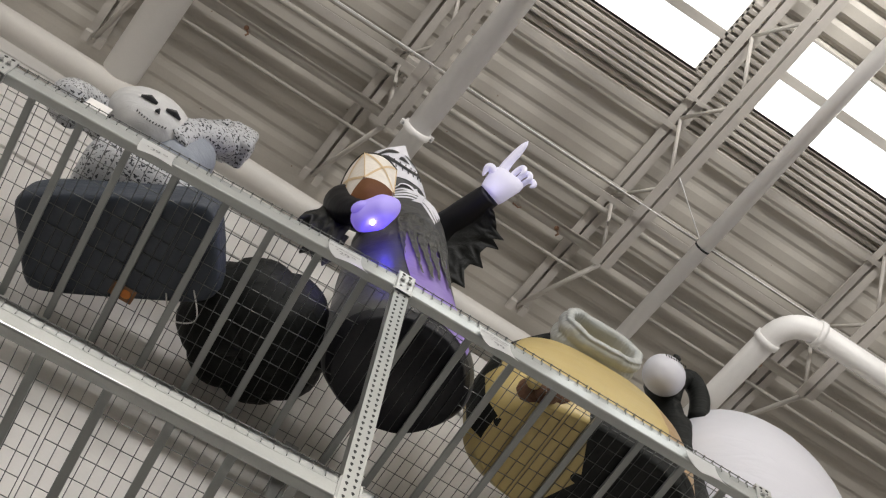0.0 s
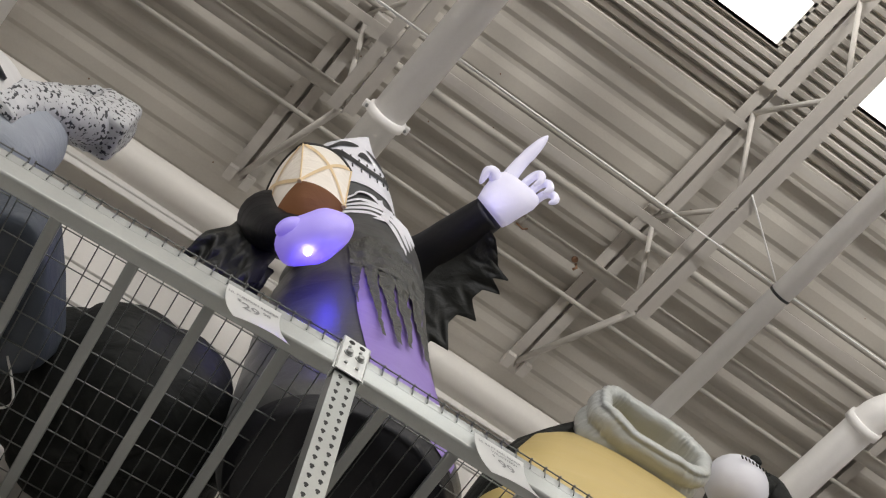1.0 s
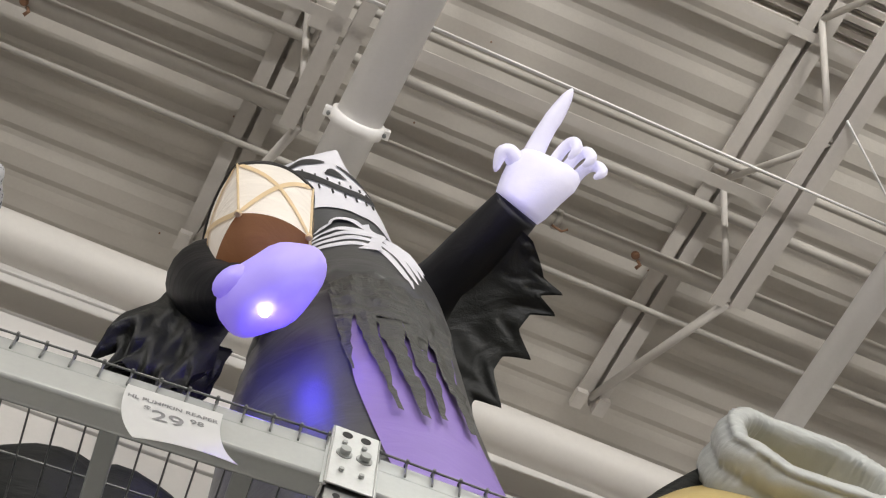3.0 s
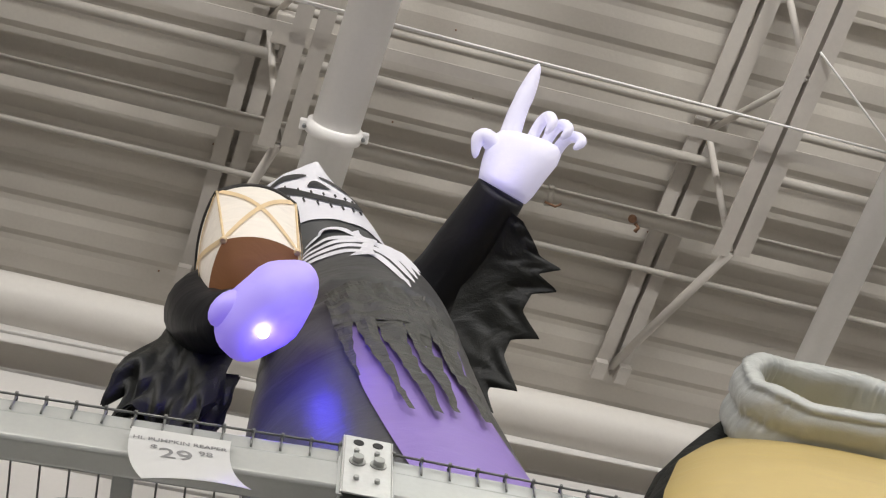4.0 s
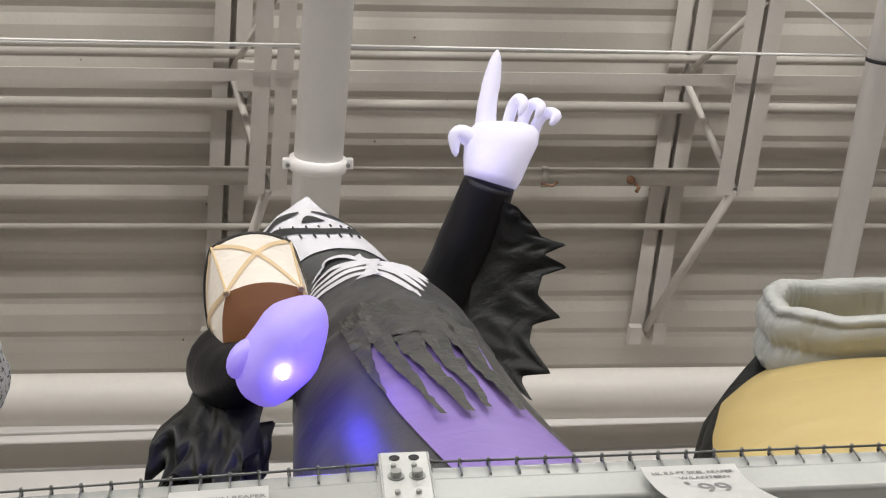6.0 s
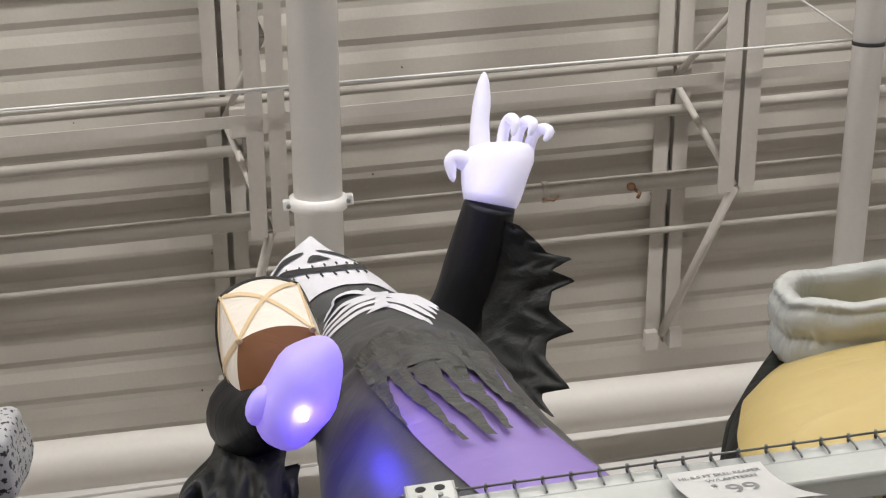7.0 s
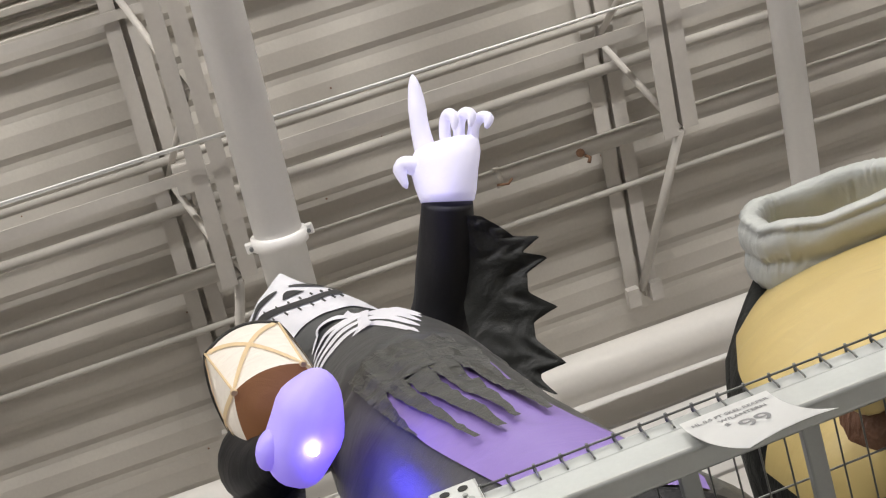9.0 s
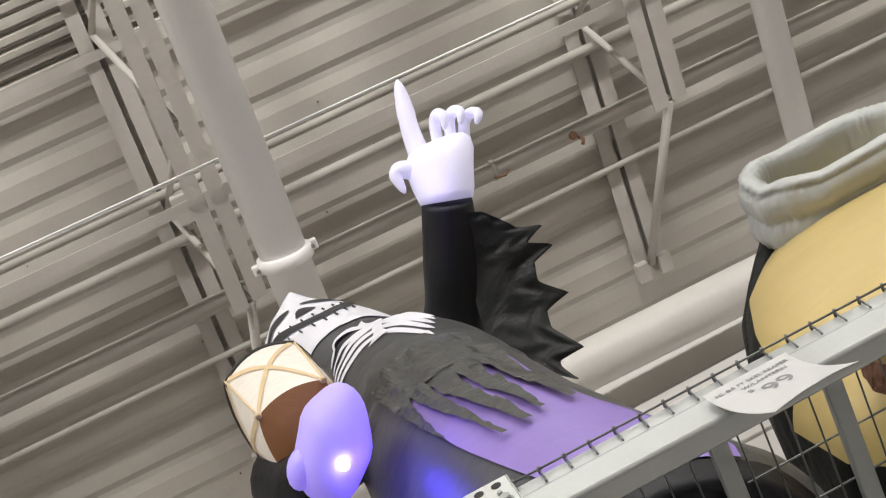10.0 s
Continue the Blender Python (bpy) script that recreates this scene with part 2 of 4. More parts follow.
def along(name, label, cat, b, z, r, material=STEEL_PAINT, flat=False, group="", a0=X0, a1=X1):
    th = thing(name, label, cat, group=group)
    bm = bmesh.new()
    if flat:
        box(bm, (a0, b - r, z), (a1, b + r, z + 0.008), C)
        box(bm, (a0, b + r - 0.008, z + 0.0085), (a1, b + r, z + 2 * r), C)
    else:
        tube(bm, [C((a0, b, z)), C((a1, b, z))], r, 14)
    part("run", bm, material, th)
    return th


along("bridging_bar", "off-white steel bridging angle between joists", "bar", -0.128, 10.17, 0.026, flat=True, group="bridging")
along("bridging_bar", "off-white steel bridging angle between joists", "bar", -0.835, 10.42, 0.022, flat=True, group="bridging")
along("bridging_bar", "off-white steel bridging angle between joists", "bar", -1.12, 10.40, 0.012, flat=True, group="bridging")
along("conduit", "thin off-white conduit under the roof deck", "pipe", 0.055, 10.40, 0.026, RUN_DIM)
along("conduit", "thin off-white conduit under the roof deck", "pipe", 0.64, 10.42, 0.016, RUN_DIM)
along("conduit", "thin off-white conduit under the roof deck", "pipe", -0.172, 10.40, 0.020, RUN_DIM)
sp = along("sprinkler_pipe", "off-white sprinkler branch pipe under the deck", "pipe", 0.388, 10.40, 0.044, RUN_DIM)
for a in (-1.62, 1.36, 3.45):
    bm = bmesh.new()
    q = C((a, 0.388, 10.352))
    ball(bm, q, (0.022, 0.022, 0.02), 10)
    tube(bm, [q + Vector((0.02, 0.02, 0)), q + Vector((0.035, 0.03, -0.02)), q + Vector((0.02, 0.05, -0.03))], 0.009, 6)
    part("sprinkler_head", bm, RUST, sp, "brown bronze sprinkler head")


for a in (-2.6, 0.96):
    bm = bmesh.new()
    tube(bm, [C((a - 0.014, 0.388, 10.40)), C((a + 0.014, 0.388, 10.40))], 0.050, 18)
    hg = part("pipe_hanger", bm, RUN_DIM, sp, "painted steel pipe hanger")
    bm = bmesh.new()
    q = C((a + 0.01, 0.388, 10.345))
    tube(bm, [q + Vector((-0.03, 0.02, 0.01)), q + Vector((0.02, 0.025, -0.012)), q + Vector((0.045, 0.01, 0))], 0.006, 6)
    part("bolt", bm, RUST, hg, "rusty hanger bolt")


def big_pipe(a, b0, b1, z, r, joints, label):
    th = thing("overhead_pipe", label, "pipe", group="overhead pipes")
    bm = bmesh.new()
    tube(bm, [C((a, b0, z)), C((a, b1, z))], r, 28)
    part("pipe_run", bm, PIPE_PAINT, th)
    for b in joints:
        bm = bmesh.new()
        tube(bm, [C((a, b - 0.030, z)), C((a, b - 0.024, z)), C((a, b + 0.024, z)), C((a, b + 0.030, z))], [r + 0.004, r + 0.018, r + 0.018, r + 0.004], 28)
        cp = part("coupling", bm, PIPE_PAINT, th, "white grooved pipe coupling with bolt ears")
        for s in (-1, 1):
            bm = bmesh.new()
            q = C((a + s * (r + 0.022), b, z))
            box(bm, q - Vector((0.022, 0.022, 0.018)), q + Vector((0.022, 0.022, 0.018)))
            part("bolt_ear", bm, PIPE_PAINT, cp, bevel=0.006)
            bm = bmesh.new()
            tube(bm, [q - Vector((0, 0, 0.035)), q + Vector((0, 0, 0.035))], 0.009, 8)
            part("bolt", bm, ZINC, cp)
    return th


big_pipe(-0.105, -9, 1.1, 9.85, 0.102, (0.165,), "large white pipe running under the roof joists")
p2 = big_pipe(2.245, -9, 1.1, 9.90, 0.066, (), "white pipe with a black band under the joists")
bm = bmesh.new()
tube(bm, [C((2.245, -0.292, 9.90)), C((2.245, -0.276, 9.90))], 0.069, 24)
part("band", bm, DARK, p2, "black band")
big_pipe(-2.19, -9, 1.1, 9.90, 0.150, (), "wide white pipe meeting the wall main")
p3 = thing("overhead_pipe", "white pipe with an elbow turning along the wall", "pipe", group="overhead pipes")
bm = bmesh.new()
PZ = 9.80
tube(bm, [C((3.13, 1.1, PZ)), C((3.13, 0.6, PZ)), C((3.13, 0.0, PZ))] + [C((3.13 + 0.24 - 0.24 * math.cos(k * math.pi / 16), -0.24 * math.sin(k * math.pi / 16), PZ)) for k in range(1, 9)] + [C((X1, -0.24, PZ))], 0.098, 24)
part("pipe_run", bm, PIPE_PAINT, p3)
for q, d in (((3.13, 0.03), (0, 1)), ((3.40, -0.24), (1, 0))):
    bm = bmesh.new()
    tube(bm, [C((q[0] - d[0] * 0.028, q[1] - d[1] * 0.028, PZ)), C((q[0] + d[0] * 0.028, q[1] + d[1] * 0.028, PZ))], 0.115, 24)
    part("coupling", bm, PIPE_PAINT, p3)
wm = thing("wall_main", "thick white main pipe along the back wall", "pipe")
bm = bmesh.new()
tube(bm, [C((X0, 1.20, 9.78)), C((X1, 1.20, 9.78))], 0.112, 32)
part("pipe_run", bm, MAIN_PAINT, wm)
for i, (p, q) in enumerate((((-9, -0.33, 10.0), (2.24, -0.285, 9.99)), ((2.24, -0.285, 9.99), (11, -0.30, 10.0)), ((-9, -0.36, 10.01), (2.24, -0.285, 9.985)), ((2.24, -0.285, 9.97), (1.76, -0.62, 10.04)))):
    cb = thing("cable", "thin pale cable strung under the joists", "cable", group="ceiling cables")
    bm = bmesh.new()
    p, q = C(p), C(q)
    tube(bm, [p.lerp(q, k / 12) - Vector((0, 0, 0.012 * math.sin(math.pi * k / 12))) for k in range(13)], 0.0055, 6)
    part("strand", bm, CABLE, cb)

bm = bmesh.new()
rng = random.Random(9)
for k in range(130):
    q = C((rng.uniform(-4, 5), -0.86 + 0.198 * rng.randrange(0, 12) + rng.choice((0.03, 0.12, 0.15)), 10.497 if rng.random() < 0.4 else 10.534))
    tube(bm, [q, q - Vector((0, 0, 0.006))], rng.uniform(0.003, 0.0055), 6)
tagged(part("deck_screw", bm, RUST, None, "small dark screws and specks under the roof deck"), category="screws", kind="stuff")
jb = thing("junction_box", "off-white electrical junction box on the roof joist", "junction box")
bm = bmesh.new()
box(bm, (-0.47, -0.16, 10.30), (-0.36, -0.02, 10.40), C)
part("box_body", bm, STEEL_PAINT, jb, bevel=0.008)
bm = bmesh.new()
tube(bm, [C((-0.41, -0.02, 10.35)), C((-0.41, 0.055, 10.385))], 0.012, 8)
part("conduit_stub", bm, STEEL_PAINT, jb)

# ---- the pallet rack ----
ZB = 6.955
BAYS = ((-2.42, 0.0), (0.092, 2.51))


def upright(x):
    th = thing("rack_upright", "galvanised perforated steel rack upright", "upright", (x, 0, 0), group="rack uprights")
    for y0 in (-0.012, 1.34):
        bm = bmesh.new()
        ring = [(0, y0 + 0.07), (0, y0), (0.092, y0), (0.092, y0 + 0.07), (0.088, y0 + 0.07), (0.088, y0 + 0.004), (0.004, y0 + 0.004), (0.004, y0 + 0.07)]
        vs = [[bm.verts.new((px, py, z)) for px, py in ring] for z in (FLOOR_Z, 7.0)]
        for i in range(8):
            bm.faces.new((vs[0][i], vs[0][(i + 1) % 8], vs[1][(i + 1) % 8], vs[1][i]))
        part("post", bm, ZINC, th)
    return th


def deck(x0, x1, z):
    """One wire deck: long wires that drop over the front beam, cross wires, support channels."""
    th = thing("wire_deck", "galvanised wire mesh deck lying on the rack beams", "shelf deck", group="wire decks")
    w = (x1 - x0) / 2
    for half in (0, 1):
        a0, a1 = x0 + half * w + 0.012, x0 + (half + 1) * w - 0.012
        n = round((a1 - a0) / 0.0625)
        bm = bmesh.new()
        for i in range(n + 1):
            x = a0 + (a1 - a0) * i / n
            tube(bm, [(x, 1.40, z), (x, -0.014, z), (x, -0.0185, z - 0.004), (x, -0.0185, z - 0.040), (x, -0.015, z - 0.050)], 0.0026, 5)
            tube(bm, [(x, -0.028, z + 0.001), (x, -0.010, z + 0.001)], 0.0042, 5)
        part("long_mesh", bm, WIRE, th, "wires bent down over the beam")["kind"] = "stuff"
        bm = bmesh.new()
        for k in range(12):
            y = 1.40 - k * 0.126
            tube(bm, [(a0, y, z + 0.0056), (a1, y, z + 0.0056)], 0.0028, 5)
        tube(bm, [(a0, -0.021, z + 0.003), (a1, -0.021, z + 0.003)], 0.0030, 5)
        part("cross_mesh", bm, WIRE, th)["kind"] = "stuff"
        for k in range(4):
            x = a0 + (a1 - a0) * (k + 0.5) / 4
            bm = bmesh.new()
            box(bm, (x - 0.022, 0.06, z - 0.034), (x + 0.022, 1.32, z - 0.004))
            part("support_channel", bm, CHANNEL, th, bevel=0.005)
    return th


def beam(x0, x1, z, y, front):
    """A step beam: tall face, top ledge."""
    th = thing("rack_beam", "light grey painted steel rack beam", "beam", group="rack beams")
    d = 1 if front else -1
    bm = bmesh.new()
    prof = [(0.006, 0), (0.006, -0.050), (0, -0.060), (0, -0.148), (0.007, -0.155), (0.055, -0.155), (0.062, -0.148), (0.062, 0)]
    ends = [[bm.verts.new((x, y + d * py, z + pz)) for py, pz in prof] for x in (x0, x1)]
    for k in range(8):
        bm.faces.new((ends[0][k], ends[0][(k + 1) % 8], ends[1][(k + 1) % 8], ends[1][k]))
    bm.faces.new(ends[0])
    bm.faces.new(ends[1][::-1])
    part("profile", bm, RACK, th, bevel=0.004)
    for x in (x0, x1 - 0.014):
        bm = bmesh.new()
        yy = y - d * 0.004
        box(bm, (x, min(yy, y), z - 0.19), (x + 0.014, max(yy, y), z + 0.01))
        part("end_plate", bm, RACK, th)
    return th


SWING = pose(0, 0, 0, 0, 0, -2.4)


def swung(th):
    """The bay on the left stands a little askew to the other."""
    th.matrix_world = SWING @ Matrix.Translation(th.location)
    return th


HX = (-2.512, 0.0, 2.51)
for x in HX:
    th = upright(x)
    if x < -0.1:
        swung(th)
for x0, x1 in BAYS:
    for z in (ZB, 4.83):
        for th in (beam(x0, x1, z + 0.012, -0.016, True), beam(x0, x1, z, 1.40, False), deck(x0, x1, z + 0.014)):
            if x0 < -0.1:
                swung(th)

# ---- the big inflatable reaper ----
BLACK = cloth("black_nylon", (0.048, 0.049, 0.048), 0.42, 0.28, 3.2, sheen=0.15, stretch=(1, 1, 1.8))
RAGS = cloth("black_rag_cloth", (0.027, 0.028, 0.026), 0.46, 0.7, 5.5, stretch=(1, 1, 1), vary=0.25)
RAGS.node_tree.nodes["Principled BSDF"].inputs["Specular IOR Level"].default_value = 0.35
STRIPS = cloth("grey_black_gauze", (0.062, 0.062, 0.055), 0.55, 0.6, 11.0, vary=0.2)
PURPLE = cloth("purple_nylon", (0.26, 0.18, 0.50), 0.45, 0.15, 5.0, vary=0.08)
# Emission in print and glove fabric stands for LED light from inside.
PRINT = mat("lit_white_print", (0.76, 0.755, 0.79), 0.5, 0, 0.04, 60, 0.02, 0.05, 5, emit=(0.78, 0.76, 1.0), power=0.05)
INK = mat("dark_print", (0.035, 0.036, 0.038), 0.45)
GLOW_FIST = cloth("lit_purple_fabric", (0.42, 0.38, 0.66), 0.5, 0.14, 5.0, emit=(0.27, 0.17, 0.95), power=0.50, stretch=(1, 1, 1))
GLOW_HAND = cloth("lit_white_fabric", (0.74, 0.73, 0.79), 0.5, 0.18, 6.0, stretch=(1, 1, 1), emit=(0.64, 0.61, 1.0), power=0.26)
# Black nylon darkened to put shade on the sleeves and robe foot.
ARM = cloth("shaded_black_nylon", (0.010, 0.010, 0.013), 0.48, 0.25, 4.0)
LED = mat("led_bulb", (1, 1, 1), 0.3, emit=(0.72, 0.70, 1.0), power=14.0)


class Painted:
    """Gives all faces made inside the block one material slot."""

    def __init__(self, bm, slot, smooth=True):
        self.bm, self.slot, self.smooth = bm, slot, smooth

    def __enter__(self):
        self.n = len(self.bm.faces)

    def __exit__(self, *_):
        self.bm.faces.ensure_lookup_table()
        for f in self.bm.faces[self.n:]:
            f.material_index, f.smooth = self.slot, self.smooth


# height, centre x, half width, centre y, half depth
ROBE = [(6.97, 0.33, 0.40, 0.56, 0.38), (7.10, 0.32, 0.475, 0.57, 0.43), (7.5, 0.215, 0.410, 0.54, 0.42), (7.8, 0.155, 0.370, 0.51, 0.395),
        (8.13, 0.122, 0.338, 0.478, 0.362), (8.19, 0.116, 0.314, 0.47, 0.338), (8.23, 0.113, 0.330, 0.465, 0.356), (8.3, 0.105, 0.325, 0.455, 0.340),
        (8.48, 0.088, 0.305, 0.435, 0.305), (8.64, 0.060, 0.275, 0.415, 0.260), (8.73, 0.015, 0.240, 0.40, 0.215), (8.765, -0.01, 0.218, 0.39, 0.198),
        (8.81, -0.045, 0.240, 0.385, 0.222), (8.94, -0.10, 0.242, 0.365, 0.222), (9.10, -0.150, 0.225, 0.335, 0.190), (9.25, -0.175, 0.165, 0.300, 0.135),
        (9.37, -0.172, 0.075, 0.240, 0.060), (9.45, -0.165, 0.008, 0.185, 0.008)]


def robe(theta, z, off=0.0):
    """A point on the robe at an angle in degrees (-90: front) and a height."""
    i = 0
    while i < len(ROBE) - 2 and z > ROBE[i + 1][0]:
        i += 1
    a, b = ROBE[i], ROBE[i + 1]
    t = (z - a[0]) / (b[0] - a[0])
    _, cx, rx, cy, ry = [u + (v - u) * t for u, v in zip(a, b)]
    q = radians(theta)
    fold = 0.010 * noise.noise(Vector((math.cos(q) * 2.2, math.sin(q) * 2.2, z * 2.5 + math.cos(q) * 2)))
    if 8.09 < z < 8.30:
        fold += 0.016 * noise.noise(Vector((theta * 0.16, z * 3, 1)))
    r = 1 + (off + fold) / max(rx, 0.05)
    return Vector((cx + rx * r * math.cos(q), cy + ry * r * math.sin(q), z))


def patch(bm, edge, off, rows=14, cols=16):
    """A piece of cloth on the robe between two angles that change with height: edge gives (z, left, right)."""
    z0, z1 = edge[0][0], edge[-1][0]
    grid = []
    for i in range(rows + 1):
        z = z0 + (z1 - z0) * i / rows
        k = 0
        while k < len(edge) - 2 and (z - edge[k + 1][0]) * (z1 - z0) > 0:
            k += 1
        a, b = edge[k], edge[k + 1]
        t = (z - a[0]) / (b[0] - a[0])
        l, r = a[1] + (b[1] - a[1]) * t, a[2] + (b[2] - a[2]) * t
        grid.append([robe(l + (r - l) * j / cols, z, off) for j in range(cols + 1)])
    vs = [[bm.verts.new(p) for p in row] for row in grid]
    for u, v in zip(vs, vs[1:]):
        for j in range(cols):
            bm.faces.new((u[j], u[j + 1], v[j + 1], v[j]))


def stripe(bm, path, width, off, n=6, lift=None):
    """A ribbon on the robe along (angle, height) points; width in metres at each point."""
    pts = [robe(p.x, p.y, off + (lift(i) if lift else 0)) for i, p in enumerate(spline([(a, z, 0) for a, z in path], n))]
    ws = [w.x for w in spline([(w, 0, 0) for w in width], n)] if isinstance(width, (list, tuple)) else [width] * len(pts)
    rows = []
    for i, p in enumerate(pts):
        d = (pts[min(i + 1, len(pts) - 1)] - pts[max(i - 1, 0)]).normalized()
        out = Vector((p.x - 0.15, (p.y - 0.46), 0)).normalized()
        s = d.cross(out).normalized() * ws[i] / 2
        rows.append([bm.verts.new(p - s), bm.verts.new(p + out * 0.001), bm.verts.new(p + s)])
    for a, b in zip(rows, rows[1:]):
        bm.faces.new((a[0], a[1], b[1], b[0]))
        bm.faces.new((a[1], a[2], b[2], b[1]))


def shred(bm, edge, rows, cols, seed):
    """A torn strip of gauze on the robe: like patch, with uneven sides and creases that stand off."""
    z0, z1 = edge[0][0], edge[-1][0]
    rng = random.Random(seed)
    vs = []
    for i in range(rows + 1):
        z = z0 + (z1 - z0) * i / rows
        k = 0
        while k < len(edge) - 2 and z < edge[k + 1][0]:
            k += 1
        a, b = edge[k], edge[k + 1]
        t = (z - a[0]) / (b[0] - a[0])
        l, r = a[1] + (b[1] - a[1]) * t + rng.uniform(-0.5, 0.5), a[2] + (b[2] - a[2]) * t + rng.uniform(-0.5, 0.5)
        step = rng.uniform(-0.004, 0.006)
        row = []
        for j in range(cols + 1):
            q = l + (r - l) * j / cols
            off = 0.018 + step + 0.014 * noise.noise(Vector((q * 0.16, z * 11, seed * 1.7))) + 0.010 * (i / rows) ** 3 * (rows > 9)
            row.append(bm.verts.new(robe(q, z, off)))
        vs.append(row)
    for u, v in zip(vs, vs[1:]):
        for j in range(cols):
            bm.faces.new((u[j], u[j + 1], v[j + 1], v[j]))


def band(bm, rows, off, n=4, m=4):
    """A printed shape on the robe: (angle, lower height, upper height) from end to end."""
    path = spline(rows, n)
    vs = [[bm.verts.new(robe(p.x, p.y + (p.z - p.y) * k / m, off)) for k in range(m + 1)] for p in path]
    for u, v in zip(vs, vs[1:]):
        for k in range(m):
            bm.faces.new((u[k], u[k + 1], v[k + 1], v[k]))


def pick(pts, t):
    """The point at a share t along a list of points."""
    x = t * (len(pts) - 1)
    i = min(int(x), len(pts) - 2)
    return pts[i].lerp(pts[i + 1], x - i)


def ragged(bm, top, low, spikes, nu=44, nv=12, wave=0.02, seed=0, folds=6):
    """Torn cloth between an upper and a lower curve; spikes: (place along, half width, extra length)."""
    top, low = spline(top, 12), spline(low, 12)
    grid = []
    for i in range(nu + 1):
        t = i / nu
        a, b = pick(top, t), pick(low, t)
        far = 0.86
        for c, w, h in spikes:
            far = max(far, 0.86 + h * max(0, 1 - abs(t - c) / w) ** 1.25)
        col = []
        for j in range(nv + 1):
            p = a.lerp(b, far * j / nv)
            w = wave * (j / nv) * noise.noise(Vector((t * folds + seed, j * 3.6 / nv, seed * 3.1)))
            col.append(p + Vector((0.3, 0.5, 0.6)) * w * 2.2)
        grid.append(col)
    for side in (0.0, 0.005):
        vs = [[bm.verts.new(p + Vector((side, side, 0))) for p in col] for col in grid]
        for u, v in zip(vs, vs[1:]):
            for j in range(nv):
                bm.faces.new((u[j], u[j + 1], v[j + 1], v[j]))


ARM.node_tree.nodes["Principled BSDF"].inputs["Specular IOR Level"].default_value = 0.3
bm = bmesh.new()
with Painted(bm, 0):
    zs = [6.97 + (9.45 - 6.97) * i / 96 for i in range(97)]
    rings_to(bm, [[robe(360 * k / 72, z) for k in range(72)] for z in zs])
# Lowest robe faces take the same nylon, darkened for shade.
bm.faces.ensure_lookup_table()
for f in bm.faces:
    if f.calc_center_median().z < 7.06:
        f.material_index = 9
# front panel and its torn strips
with Painted(bm, 1):
    patch(bm, [(7.05, -98, -50), (7.25, -104, -56), (7.58, -111, -58), (7.96, -114, -57), (8.16, -116, -60)], 0.006, 30, 24)
with Painted(bm, 2, False):
    shred(bm, [(8.20, -124, -64), (8.10, -122.5, -60), (7.93, -118.5, -60)], 8, 34, 1)
    shred(bm, [(7.95, -119, -109.9), (7.86, -116.8, -110.6), (7.74, -114, -111), (7.59, -112, -111.2)], 12, 4, 2)
    shred(bm, [(7.94, -109.5, -100.2), (7.80, -106, -99.2), (7.68, -102.6, -98), (7.56, -99.6, -96.9), (7.44, -98, -96.2)], 16, 4, 3)
    shred(bm, [(7.94, -100.6, -88.4), (7.76, -96.4, -87.4), (7.60, -92.4, -85.8), (7.44, -89, -86.4)], 16, 4, 4)
    shred(bm, [(7.94, -89, -76.2), (7.72, -84.6, -76.6), (7.58, -82.4, -77.8), (7.47, -81, -79)], 15, 4, 5)
    shred(bm, [(7.94, -76.4, -61), (7.74, -72.4, -62), (7.60, -70.4, -64.4), (7.48, -69.4, -67.6)], 15, 4, 6)
# bone print on hood and chest
with Painted(bm, 3):
    patch(bm, [(8.815, -130, -46), (8.84, -146, -32), (8.96, -160, -22), (9.15, -170, -12), (9.35, -178, -4), (9.445, -180, 0)], 0.004, 28, 36)
    stripe(bm, [(-83, 8.785), (-90, 8.66), (-96, 8.56), (-101, 8.475)], [0.030, 0.050, 0.040, 0.085], 0.005)
    for z in (8.770, 8.708, 8.646, 8.584, 8.520):
        c = -83 - (8.775 - z) * 62
        stripe(bm, [(c, z), (c - 14, z + 0.014), (c - 30, z + 0.006), (c - 44, z - 0.035), (c - 52, z - 0.085)], [0.016, 0.031, 0.036, 0.033, 0.008], 0.005)
        stripe(bm, [(c, z), (c + 6, z - 0.035), (c + 13, z - 0.12), (c + 19, z - 0.21), (c + 22, z - 0.26)], [0.016, 0.024, 0.024, 0.019, 0.004], 0.005)
with Painted(bm, 4):
    for s in (-1, 1):
        band(bm, [(-92 + s * 7, 9.185, 9.205), (-92 + s * 20, 9.130, 9.212), (-92 + s * 36, 9.092, 9.175), (-92 + s * 52, 9.078, 9.090)], 0.009)
    band(bm, [(-102, 9.045, 9.054), (-92, 9.043, 9.125), (-82, 9.045, 9.054)], 0.009)
    band(bm, [(-140, 9.055, 9.060), (-128, 9.005, 9.065), (-115, 8.965, 9.028), (-102, 8.930, 8.985), (-92, 8.918, 8.968), (-80, 8.920, 8.966), (-68, 8.945, 8.998), (-56, 8.985, 9.045), (-46, 9.050, 9.055)], 0.009)
    for k in range(7):
        a = -122 + k * 10
        bow = 8.944 + 0.000055 * (a + 89) ** 2
        for dz in (0.044, -0.046):
            stripe(bm, [(a, bow + dz - 0.014), (a + 0.5, bow + dz + 0.014)], 0.007, 0.009)
# sleeves
with Painted(bm, 9):
    tube(bm, spline([(0.16, 0.42, 8.70), (0.31, 0.30, 8.73), (0.385, 0.10, 8.73), (0.452, -0.095, 8.73)], 8), [0.13 - 0.0018 * i for i in range(25)], 22)
